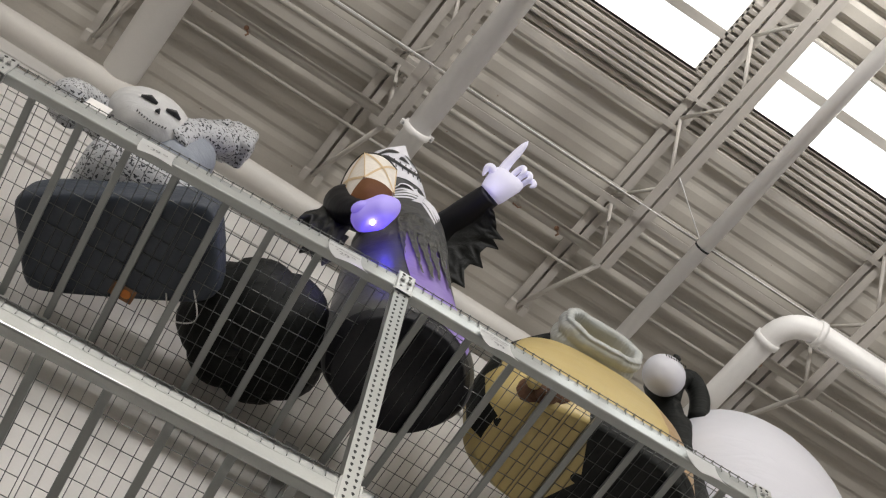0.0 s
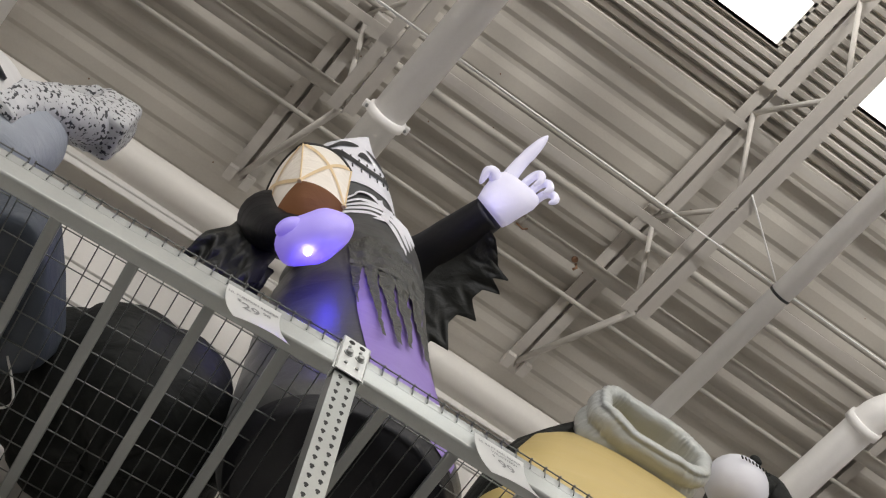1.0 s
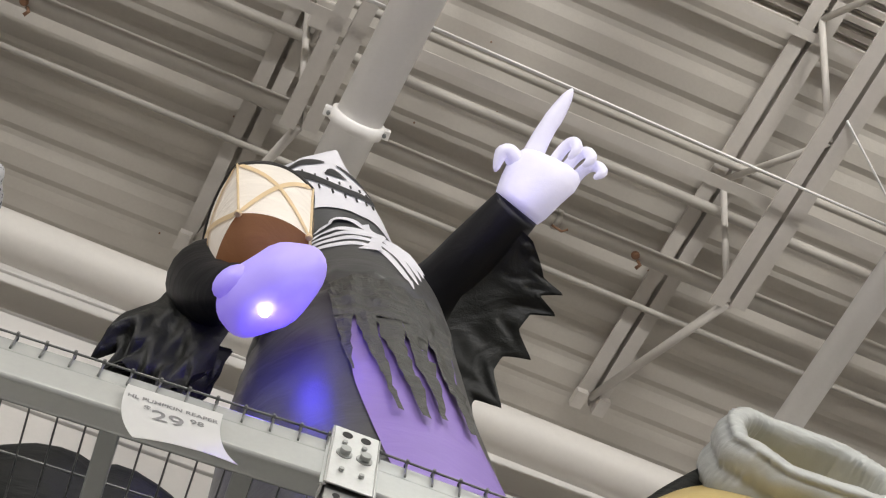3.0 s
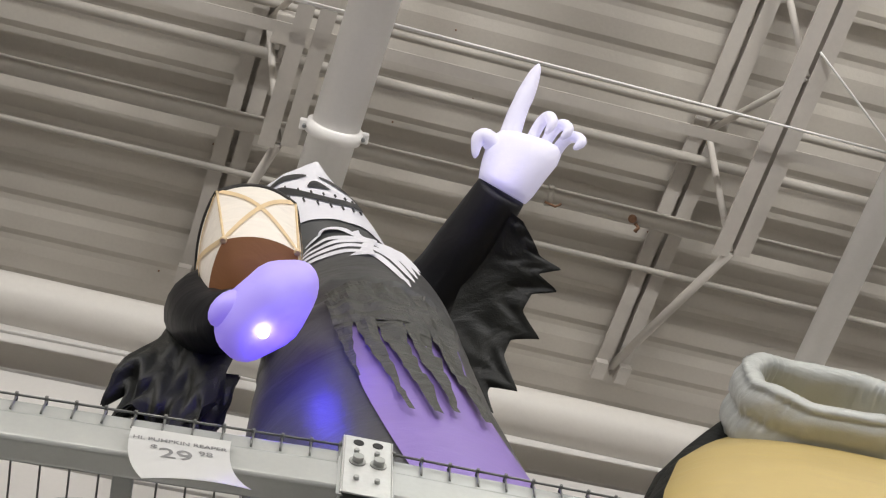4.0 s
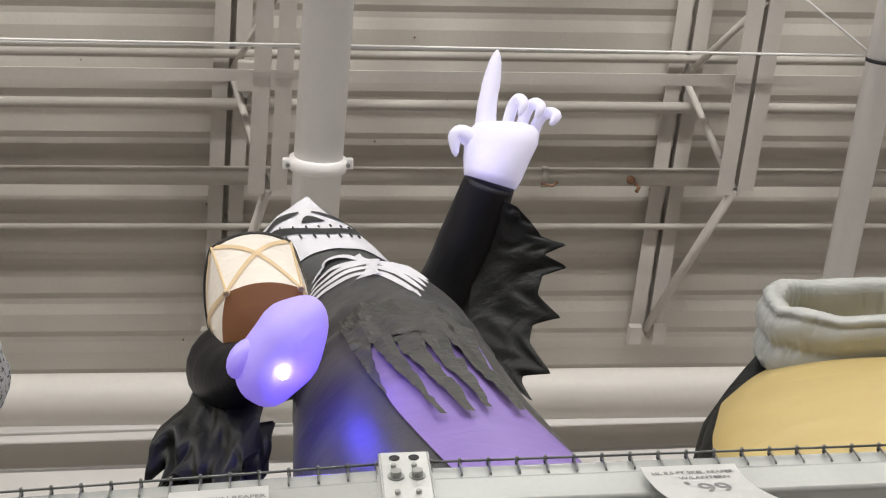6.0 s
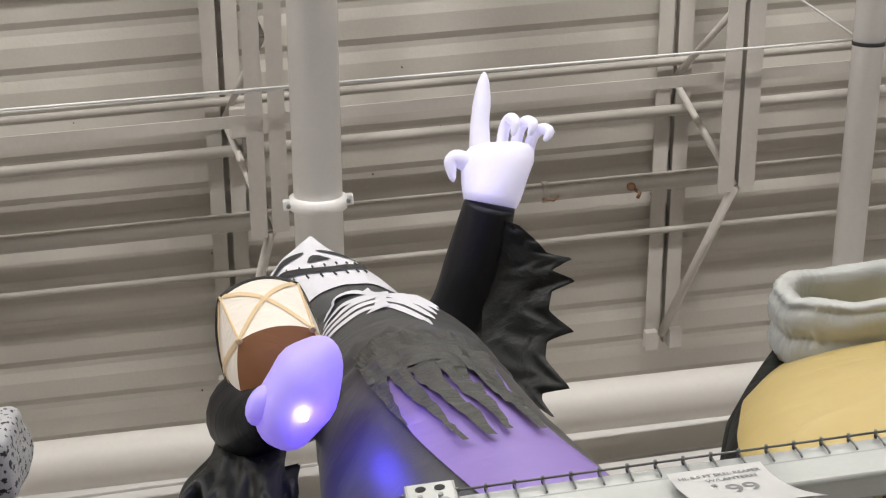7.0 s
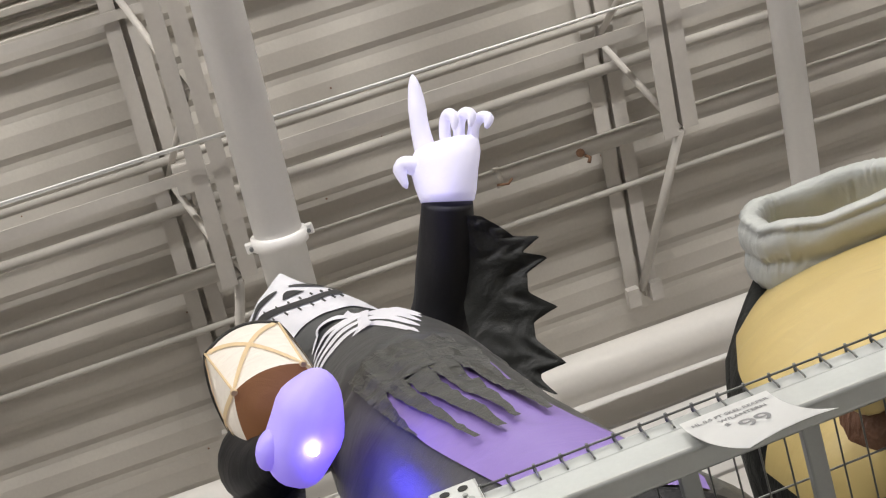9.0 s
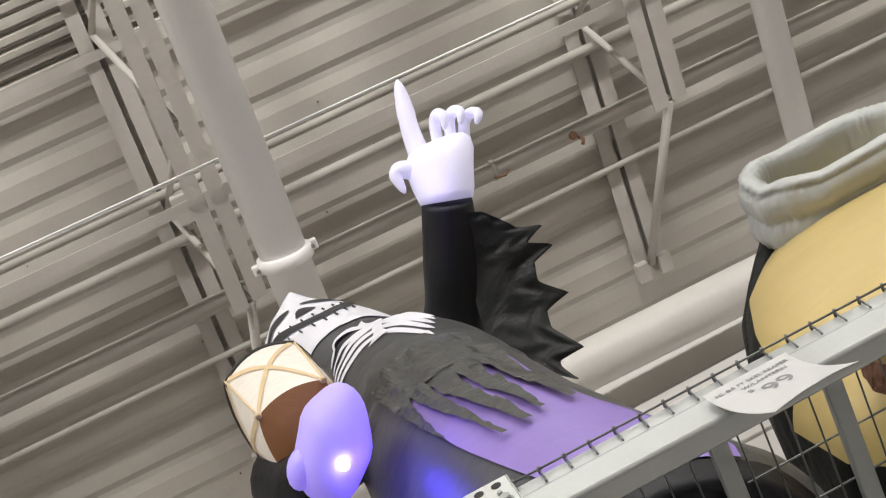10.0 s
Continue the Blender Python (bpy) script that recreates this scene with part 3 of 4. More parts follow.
with Painted(bm, 9):
    tube(bm, spline([(-0.06, 0.42, 8.62), (-0.26, 0.37, 8.40), (-0.395, 0.32, 8.22), (-0.37, 0.24, 8.00), (-0.27, 0.12, 7.86)], 8), [0.15, 0.15, 0.15, 0.15, 0.15, 0.15, 0.148, 0.147, 0.146, 0.145, 0.145, 0.145, 0.145, 0.145, 0.144, 0.142, 0.14, 0.135, 0.13, 0.12, 0.115, 0.11, 0.105, 0.10, 0.095, 0.09, 0.085, 0.08, 0.08, 0.075, 0.075, 0.07, 0.07], 22)
with Painted(bm, 5):
    ragged(bm, [(0.47, -0.06, 8.66), (0.43, 0.10, 8.66), (0.38, 0.26, 8.62), (0.36, 0.42, 8.52)], [(0.545, -0.03, 8.64), (0.655, 0.10, 8.61), (0.615, 0.32, 8.53), (0.54, 0.53, 8.37)],
           [(0.31, 0.060, 0.34), (0.43, 0.055, 0.32), (0.64, 0.07, 0.36), (0.84, 0.07, 0.40), (0.99, 0.06, 0.24)], 120, 16, 0.014, 2, 12)
    ragged(bm, [(-0.50, 0.36, 8.20), (-0.44, 0.34, 8.10), (-0.38, 0.33, 8.04), (-0.30, 0.34, 8.03)], [(-0.64, 0.46, 7.86), (-0.55, 0.46, 7.74), (-0.45, 0.46, 7.68), (-0.34, 0.44, 7.70)],
           [(0.06, 0.08, 0.25), (0.26, 0.07, 0.25), (0.5, 0.1, 0.2), (0.74, 0.08, 0.22), (0.95, 0.08, 0.3)], 72, 18, 0.075, 7, 4)
    ragged(bm, [(-0.46, 0.42, 8.18), (-0.40, 0.42, 8.08), (-0.34, 0.42, 8.04), (-0.27, 0.42, 8.05)], [(-0.60, 0.50, 7.90), (-0.52, 0.52, 7.74), (-0.42, 0.52, 7.64), (-0.31, 0.50, 7.66)],
           [(0.15, 0.08, 0.25), (0.4, 0.07, 0.25), (0.65, 0.1, 0.2), (0.9, 0.08, 0.22)], 64, 16, 0.07, 11, 4)
# pointing glove: palm, long finger, three curled fingers, thumb
UP = Vector((0.074, -0.939, 0.336))
RT = Vector((0.993, 0.039, -0.107))
IN = Vector((0.087, 0.342, 0.936))
FR = Matrix((RT, UP, IN)).transposed().to_4x4()
with Painted(bm, 6):
    rings = []
    for t, w, d, o in ((0, 0.088, 0.075, 0), (0.03, 0.098, 0.088, 0.002), (0.08, 0.112, 0.092, 0.006), (0.14, 0.124, 0.09, 0.010), (0.18, 0.120, 0.08, 0.012), (0.205, 0.100, 0.06, 0.010), (0.215, 0.06, 0.03, 0.010)):
        c = Vector((0.452, -0.095, 8.73)) + (UP * 0.97 + RT * 0.16 + IN * 0.22) * t + RT * o
        rings.append([c + RT * w * math.cos(k * math.tau / 24) + IN * d * math.sin(k * math.tau / 24) - UP * 0.02 * math.cos(k * math.tau / 24) * (t < 0.05) for k in range(24)])
    rings_to(bm, rings)
    tube(bm, spline([(0.452, -0.245, 8.88), (0.463, -0.32, 8.92), (0.487, -0.41, 8.97), (0.505, -0.485, 9.005)], 5), [0.037, 0.037, 0.036, 0.035, 0.034, 0.033, 0.032, 0.031, 0.032, 0.030, 0.028, 0.025, 0.022, 0.017, 0.011, 0.003], 14)
    for b, k, w, h in (((0.520, -0.258, 8.872), 0, 0.020, 0.084), ((0.566, -0.256, 8.868), 1, 0.020, 0.072), ((0.606, -0.238, 8.86), 2, 0.020, 0.060)):
        b = Vector(b)
        lean = RT * (0.026 + 0.006 * k)
        tube(bm, spline([b - UP * 0.04, b + UP * h * 0.6 + lean * 0.7, b + UP * h + lean * 1.5 - IN * 0.02, b + UP * h * 0.75 + lean * 2.1 - IN * 0.06, b + UP * h * 0.25 + lean * 1.6 - IN * 0.07], 4), [w] * 12 + [w * 0.9, w * 0.8, w * 0.65, w * 0.5, w * 0.25], 12)
    tube(bm, spline([(0.41, -0.215, 8.80), (0.365, -0.245, 8.80), (0.338, -0.235, 8.79), (0.338, -0.18, 8.755)], 4), [0.034, 0.034, 0.033, 0.032, 0.031, 0.03, 0.028, 0.026, 0.024, 0.02, 0.016, 0.012, 0.004], 12)
# closed fist round the lantern's handle
with Painted(bm, 7):
    tilt = FR @ pose(0, 0, 0, 0, 0, -28)
    ball(bm, (-0.228, 0.080, 7.80), (0.104, 0.166, 0.115), 32, tilt.to_3x3(), lambda d: 1 + 0.10 * max(0, -d.x) * max(0, -d.y + 0.2) + 0.03 * math.sin(7 * d.y + 2 * d.x))
    ball(bm, (-0.335, 0.085, 7.765), (0.040, 0.060, 0.05), 16, tilt.to_3x3())
with Painted(bm, 8):
    ball(bm, (-0.226, 0.090, 7.672), (0.016, 0.016, 0.012), 14)
reaper = tagged(part("inflatable_reaper", bm, [BLACK, PURPLE, STRIPS, PRINT, INK, RAGS, GLOW_HAND, GLOW_FIST, LED, ARM]), "tall black and purple inflatable reaper statue standing on the rack", "inflatable statue")
# Robe and wrist lamps are added for blue spill; only the fist has a bulb.
for nm, at, watts, col in (("led_fist", (-0.222, 0.10, 7.655), FIST_W, (0.30, 0.22, 1.0)), ("fill_robe", (-0.150, 0.125, 7.655), ROBE_W, (0.05, 0.03, 1.0)), ("fill_wrist", (0.40, -0.20, 8.60), HAND_W, (0.45, 0.40, 1.0))):
    lamp = new(nm, bpy.data.lights.new(nm, "POINT"))
    lamp.data.energy, lamp.data.color, lamp.data.shadow_soft_size = watts, col, 0.07
    lamp.location = at

# ---- its lantern ----
# White and brown panels emit faintly in place of a light inside.
LWHITE = cloth("lit_lantern_white", (0.80, 0.76, 0.70), 0.5, 0.25, 8.0, emit=(1.0, 0.80, 0.62), power=0.10)
LTAN = mat("lantern_tan_tape", (0.78, 0.60, 0.36), 0.5, 0, 0.08, 40, 0.05, 0.1, 6)
LBROWN = cloth("lit_lantern_brown", (0.26, 0.135, 0.065), 0.45, 0.2, 7.0, emit=(1.0, 0.35, 0.10), power=0.05)
LBLACK = mat("lantern_black_trim", (0.02, 0.018, 0.016), 0.5)
lantern = thing("toy_lantern", "white inflatable lantern with tan tape and brown base", "lantern")
LB = [Vector(p) for p in ((-0.392, 0.012, 8.06), (-0.178, 0.007, 8.07), (-0.185, 0.280, 8.04), (-0.372, 0.290, 8.03))]
LT = [Vector(p) for p in ((-0.455, -0.005, 8.385), (-0.215, -0.015, 8.40), (-0.19, 0.315, 8.40), (-0.46, 0.325, 8.385))]


def lside(i, u, v, off=0.0):
    """A point on a bulging side of the lantern."""
    j = (i + 1) % 4
    p = LB[i].lerp(LB[j], u).lerp(LT[i].lerp(LT[j], u), v)
    out = (LB[i].lerp(LB[j], 0.5) - sum(LB, Vector()) / 4).normalized()
    return p + out * (0.10 * u * (1 - u) + 0.20 * v * (1 - v) * u * (1 - u) + off) + Vector((0, 0, 0.04 * (v * v) * 4 * u * (1 - u)))


for i in range(4):
    bm = bmesh.new()
    vs = [[bm.verts.new(lside(i, u / 10, v / 8)) for u in range(11)] for v in range(9)]
    for a, b in zip(vs, vs[1:]):
        for k in range(10):
            bm.faces.new((a[k], a[k + 1], b[k + 1], b[k])).smooth = True
    side = part("panel", bm, LWHITE, lantern)
    for path in ([(0.02, 0.02), (0.98, 0.98)], [(0.98, 0.02), (0.02, 0.98)]):
        bm = bmesh.new()
        prev = None
        for k in range(13):
            u = path[0][0] + (path[1][0] - path[0][0]) * k / 12
            v = path[0][1] + (path[1][1] - path[0][1]) * k / 12
            s = 0.045
            cur = [bm.verts.new(lside(i, min(1, max(0, u + s)), v, 0.004)), bm.verts.new(lside(i, min(1, max(0, u - s)), v, 0.004))]
            if prev:
                bm.faces.new((prev[0], prev[1], cur[1], cur[0])).smooth = True
            prev = cur
        part("tape", bm, LTAN, side, "tan tape cross")
    bm = bmesh.new()
    tube(bm, [lside(i, 0, v / 6, 0.004) for v in range(7)], 0.004, 8)
    part("corner_tape", bm, LTAN, lantern)
    bm = bmesh.new()
    tube(bm, [lside(i, u / 10, 1.0) for u in range(11)], 0.008, 8)
    part("top_trim", bm, LBLACK, lantern, "black piping")
    bm = bmesh.new()
    ball(bm, LB[i], (0.012, 0.012, 0.010), 10)
    part("corner_knot", bm, LTAN, lantern)
bm = bmesh.new()
edge = [lside(i, u / 8, 0.0) for i in range(4) for u in range(8)]
mid = sum(edge, Vector()) / len(edge)
rr = [[bm.verts.new(mid.lerp(p, s) - Vector((0, 0, 0.03 * (1 - s * s)))) for p in edge] for s in (1.0, 0.75, 0.5, 0.25)]
for a, b in zip(rr, rr[1:]):
    for k in range(32):
        bm.faces.new((a[k], a[(k + 1) % 32], b[(k + 1) % 32], b[k])).smooth = True
bm.faces.new(rr[-1])
part("base_panel", bm, LBROWN, lantern, "orange-brown fabric bottom")
bm = bmesh.new()
ring = [p.lerp(sum(LT, Vector()) / 4 + Vector((0, 0, 0.16)), 0.0) for p in [lside(i, u / 8, 1.0) for i in range(4) for u in range(8)]]
top = sum(LT, Vector()) / 4 + Vector((0, 0, 0.10))
vr = [[bm.verts.new(p.lerp(top, s) + Vector((0, 0, 0.04 * s * (1 - s)))) for p in ring] for s in (0, 0.35, 0.7, 0.95)]
for a, b in zip(vr, vr[1:]):
    for k in range(32):
        bm.faces.new((a[k], a[(k + 1) % 32], b[(k + 1) % 32], b[k])).smooth = True
part("roof_panel", bm, LBLACK, lantern, "black fabric top")

# ---- other inflatables on the top deck ----
SLATE = cloth("slate_nylon", (0.044, 0.054, 0.072), 0.55, 0.3, 6.0)
BONE_GREY = cloth("grey_bone_print", (0.62, 0.62, 0.62), 0.5, 0.25, 7.0)
GREYF = cloth("grey_nylon", (0.30, 0.33, 0.38), 0.5, 0.3, 6.0)
YELLOW = cloth("yellow_nylon", (0.53, 0.41, 0.165), 0.42, 0.12, 4.0, vary=0.05)
SILVER = cloth("silver_grey_nylon", (0.50, 0.52, 0.505), 0.30, 0.30, 7.0, stretch=(1, 1, 2), vary=0.06)
CREAM = cloth("cream_nylon", (0.60, 0.57, 0.40), 0.5, 0.2, 6.0)
TANF = cloth("tan_nylon", (0.40, 0.27, 0.14), 0.5, 0.3, 6.0)
BROWN = cloth("brown_plush", (0.14, 0.065, 0.035), 0.6, 0.8, 14.0)
WHITEF = cloth("white_nylon", (0.74, 0.74, 0.80), 0.45, 0.12, 4.0, vary=0.03)


def speckled(name):
    m = cloth(name, (0.55, 0.56, 0.58), 0.5, 0.4, 7.0)
    nt = m.node_tree
    b = nt.nodes["Principled BSDF"]
    old = b.inputs["Base Color"].links[0].from_socket
    co = nt.nodes.new("ShaderNodeTexCoord")
    n = nt.nodes.new("ShaderNodeTexNoise")
    n.inputs["Scale"].default_value, n.inputs["Detail"].default_value = 52, 2
    r = nt.nodes.new("ShaderNodeValToRGB")
    r.color_ramp.elements[0].position, r.color_ramp.elements[1].position = 0.40, 0.45
    mx = nt.nodes.new("ShaderNodeMixRGB")
    mx.inputs[1].default_value = (0.035, 0.037, 0.045, 1)
    nt.links.new(co.outputs["Object"], n.inputs["Vector"])
    nt.links.new(n.outputs["Fac"], r.inputs[0])
    nt.links.new(r.outputs[0], mx.inputs[0])
    nt.links.new(old, mx.inputs[2])
    nt.links.new(mx.outputs[0], b.inputs["Base Color"])
    return m


SPECK = speckled("speckled_nylon")


def pillow(bm, c, h, seg=36, p=0.45, m=None):
    """A puffy cushion-like box with half-sizes h."""
    def sq(v, e):
        return math.copysign(abs(v) ** e, v)
    rings = []
    for i in range(1, seg // 2):
        a = math.pi * i / (seg // 2) - math.pi / 2
        ring = []
        for k in range(seg):
            b = math.tau * k / seg
            q = Vector((h[0] * sq(math.cos(a), p) * sq(math.cos(b), p), h[1] * sq(math.cos(a), p) * sq(math.sin(b), p), h[2] * sq(math.sin(a), p)))
            q *= 1 + 0.02 * noise.noise(q * 6 + Vector(c))
            ring.append(Vector(c) + (m @ q if m else q))
        rings.append(ring)
    return rings_to(bm, rings)


bm = bmesh.new()
with Painted(bm, 0):
    pillow(bm, (-1.46, 0.78, 7.125), (0.60, 0.33, 0.145), p=0.28, m=pose(0, 0, 0, 0, 0, -30).to_3x3())
with Painted(bm, 1):
    pillow(bm, (-1.47, 0.66, 7.42), (0.46, 0.34, 0.20), p=0.7)
    tube(bm, spline([(-1.55, 0.58, 8.05), (-1.42, 0.52, 8.26), (-1.27, 0.46, 8.42), (-1.13, 0.40, 8.44), (-1.07, 0.34, 8.36)], 6), [0.14] * 12 + [0.13, 0.13, 0.135, 0.14, 0.15, 0.14, 0.14, 0.135, 0.13, 0.125, 0.12, 0.11, 0.09], 20)
    tube(bm, spline([(-1.10, 0.40, 8.42), (-1.12, 0.34, 8.26), (-1.22, 0.30, 8.10), (-1.36, 0.30, 7.95), (-1.42, 0.34, 7.75)], 6), [0.12, 0.125, 0.13, 0.13, 0.125, 0.12, 0.115, 0.11, 0.105, 0.10, 0.10, 0.10, 0.10, 0.10, 0.10, 0.10, 0.10, 0.10, 0.11, 0.11, 0.12, 0.12, 0.12, 0.12, 0.12], 20)
    pillow(bm, (-1.085, 0.34, 8.31), (0.10, 0.11, 0.14), 24, 0.32)
    tube(bm, spline([(-1.75, 0.58, 8.0), (-1.95, 0.52, 8.0), (-2.08, 0.45, 7.85), (-2.05, 0.40, 7.60)], 6), 0.13, 20)
with Painted(bm, 2):
    ball(bm, (-1.36, 0.42, 7.90), (0.24, 0.18, 0.32), 28)
FC, FH = Vector((-1.61, 0.31, 7.88)), Vector((0.27, 0.165, 0.235))


def face(u, v, off=0.004):
    """A point on the mask: u across, v up, round the way it faces (forward and down)."""
    d = (Vector((0.12, -0.80, -0.58)).normalized() + Vector((1, 0.1, 0.1)) * u + Vector((0.05, -0.58, 0.80)) * v).normalized()
    return FC + Vector((d.x * FH.x, d.y * FH.y, d.z * FH.z)) * (1 + off / 0.15)


with Painted(bm, 3):
    ball(bm, FC, FH, 28)
with Painted(bm, 4):
    for s in (-1, 1):
        tube(bm, [face(s * 0.12, 0.22), face(s * 0.32, 0.30), face(s * 0.58, 0.26)], [0.016, 0.036, 0.012], 10, squash=0.6)
    tube(bm, [face(0, 0.10), face(0, -0.06)], [0.006, 0.022], 8, squash=0.6)
    for k in range(11):
        u = -0.40 + k * 0.08
        tube(bm, [face(u, -0.42 + u * u * 0.5), face(u, -0.50 + u * u * 0.5)], 0.004, 6)
for v in bm.verts:
    if v.co.z > 7.45:
        v.co += Vector((-0.11, 0.0, -0.10)) * min(1, (v.co.z - 7.45) / 0.2)
tagged(part("inflatable_skeleton", bm, [SLATE, SPECK, GREYF, BONE_GREY, INK]), "grey speckled inflatable skeleton figure on a slate base", "inflatable statue")

# Black nylon deepened with the shade that the pumpkin's underside lies in.
PITCH = cloth("black_nylon_and_shade", (0.012, 0.013, 0.012), 0.55, 0.35, 6.0)
PITCH.node_tree.nodes["Principled BSDF"].inputs["Specular IOR Level"].default_value = 0.2
bm = bmesh.new()
ball(bm, (-0.49, 0.96, 7.31), (0.50, 0.47, 0.335), 56, None, lambda d: 0.94 + 0.07 * abs(math.sin(4 * math.atan2(d.y, d.x))) ** 0.7 + 0.04 * noise.noise(d * 3))
tagged(part("inflatable_pumpkin", bm, [PITCH]), "lumpy black inflatable pumpkin shape lying on the wire deck", "inflatable")

# yellow inflatable with a grey tub on top
YB = [(6.975, 1.62, 0.66, 0.54, 0.36), (7.1, 1.62, 0.76, 0.55, 0.42), (7.4, 1.60, 0.78, 0.53, 0.42), (7.64, 1.60, 0.715, 0.50, 0.36), (7.90, 1.60, 0.605, 0.49, 0.285), (8.12, 1.60, 0.45, 0.47, 0.17), (8.25, 1.60, 0.33, 0.44, 0.09)]
bm = bmesh.new()
with Painted(bm, 0):
    rings = []
    for i in range(31):
        z = 6.975 + (8.25 - 6.975) * i / 30
        k = 0
        while k < len(YB) - 2 and z > YB[k + 1][0]:
            k += 1
        t = (z - YB[k][0]) / (YB[k + 1][0] - YB[k][0])
        _, cx, rx, cy, ry = [u + (v - u) * t for u, v in zip(YB[k], YB[k + 1])]
        rings.append([Vector((cx + rx * math.copysign(abs(math.cos(b)) ** 0.75, math.cos(b)), cy + ry * math.copysign(abs(math.sin(b)) ** 0.75, math.sin(b)), z)) for b in [math.tau * j / 112 for j in range(112)]])
    foot = sum(rings[0], Vector()) / 112
    rings = [[foot.lerp(p, k) for p in rings[0]] for k in (0.1, 0.4, 0.7, 0.97)] + rings
    rings_to(bm, rings)
bm.faces.ensure_lookup_table()
for n, f in enumerate(bm.faces):
    row, col = divmod(n, 112)
    if 53 <= col <= (63 if row > 11 else 58) and 3 < row < 34:
        f.material_index = 1
    if (col >= 92 or col < 12) and row < 21:
        f.material_index = 2
    if f.calc_center_median().z < 7.10 and (col < 31 or col > 80):
        f.material_index = 3
with Painted(bm, 1):
    tube(bm, [(rings[i][56] + Vector((0.04, -0.06, 0))) for i in range(4, 35, 2)], [0.030 + 0.0016 * i for i in range(16)], 12)
tub = thing("inflatable_bucket", "yellow inflatable with black edges and a silver-grey puffy rim", "inflatable")
part("body", bm, [YELLOW, PITCH, TANF, PITCH], tub)
AX = (UP * 0.95 - IN * 0.31).normalized()
TR = (RT + UP * 0.06).normalized()
TB = AX.cross(TR).normalized()
TUB = Vector(TUB_AT)
bm = bmesh.new()
# three sewn bands outside, a rolled lip, and the inner wall
prof = [(-0.130 + 0.0125 * k, 0.014 + 0.027 * abs(math.sin(math.pi * (k - 14) / 8.6)) ** 0.5) for k in range(32)]
prof += [(0.268, 0.030), (0.278, 0.016), (0.281, -0.002), (0.276, -0.020), (0.262, -0.032), (0.235, -0.036), (0.19, -0.030), (0.14, -0.036), (0.06, -0.036), (0.0, -0.036)]
rings = []
for k, (h, o) in enumerate(prof):
    ring = []
    for j in range(160):
        b = math.tau * j / 160
        seam = abs(math.sin(math.pi * (k - 14) / 8.6)) if k < 32 else 0.5
        crease = 0.014 * (1.1 - seam) * noise.noise(Vector((b * 16, h * 7, 1))) + 0.007 * noise.noise(Vector((math.cos(b) * 3, math.sin(b) * 3, h * 6)))
        crease += 0.004 * noise.noise(Vector((b * 30, h * 26, 4)))
        slim = 1 - 0.25 * max(0, 0.22 - h) * max(0, -math.cos(b))
        rx, ry = 0.272 * slim + o + crease, 0.165 + o + crease
        low = 0.27 - (0.27 - h) * (1 - 0.13 * (1 + math.cos(b)))
        sag = 0.014 * noise.noise(Vector((math.cos(b) * 2.2, math.sin(b) * 2.2, 2)))
        ring.append(TUB + AX * (low + sag) + TR * rx * math.copysign(abs(math.cos(b)) ** 0.62, math.cos(b)) + TB * ry * math.copysign(abs(math.sin(b)) ** 0.75, math.sin(b)))
    rings.append(ring)
rings_to(bm, rings, cap=False)
part("puffy_rim", bm, SILVER, tub, "silver-grey quilted fabric rim")
bm = bmesh.new()
lid = [TUB + AX * 0.01 + TR * 0.25 * math.cos(math.tau * k / 32) + TB * 0.16 * math.sin(math.tau * k / 32) for k in range(32)]
bm.faces.new([bm.verts.new(p) for p in lid])
part("tub_floor", bm, CREAM, tub, "cream fabric inside")
bm = bmesh.new()
with Painted(bm, 0):
    for p, r in (((1.10, 0.28, 7.10), 0.12), ((1.22, 0.22, 7.12), 0.11), ((1.14, 0.18, 7.06), 0.09), ((1.30, 0.30, 7.08), 0.10)):
        ball(bm, p, (r, r, r * 0.95), 18, None, lambda d: 1 + 0.08 * noise.noise(d * 5))
with Painted(bm, 1):
    ball(bm, (1.04, 0.16, 7.05), (0.055, 0.05, 0.06), 16)
tagged(part("plush_lump", bm, [BROWN, YELLOW]), "brown puffy inflatable paw with a yellow nose on the deck", "inflatable")

# white inflatable with a stitched ball and black scarf
bm = bmesh.new()
with Painted(bm, 0):
    ball(bm, (3.10, 0.60, 7.93), (0.76, 0.50, 0.955), 40, None, lambda d: 1 + 0.05 * d.z)
    ball(bm, (2.15, 0.27, 8.45), (0.158, 0.145, 0.158), 24)
with Painted(bm, 1):
    tube(bm, spline([(2.22, 0.42, 8.62), (2.34, 0.48, 8.30), (2.42, 0.52, 7.90), (2.44, 0.55, 7.4), (2.44, 0.55, 6.98)], 5), [0.11] * 6 + [0.14] * 6 + [0.16] * 9, 18)
    tube(bm, spline([(2.30, 0.42, 8.42), (2.34, 0.36, 8.68), (2.46, 0.34, 8.80), (2.54, 0.36, 8.64), (2.52, 0.40, 8.35)], 5), 0.075, 16)
    ball(bm, (2.17, 0.135, 8.52), (0.034, 0.02, 0.030), 14)
    for k in range(9):
        x = 2.05 + k * 0.02
        tube(bm, [(x + 0.02, 0.122 + 0.9 * (x - 2.13) ** 2, 8.455), (x + 0.024, 0.122 + 0.9 * (x - 2.13) ** 2, 8.435)], 0.004, 6)
tagged(part("inflatable_ghost", bm, [WHITEF, PITCH]), "big white inflatable body with a stitched ball and black arms", "inflatable statue")

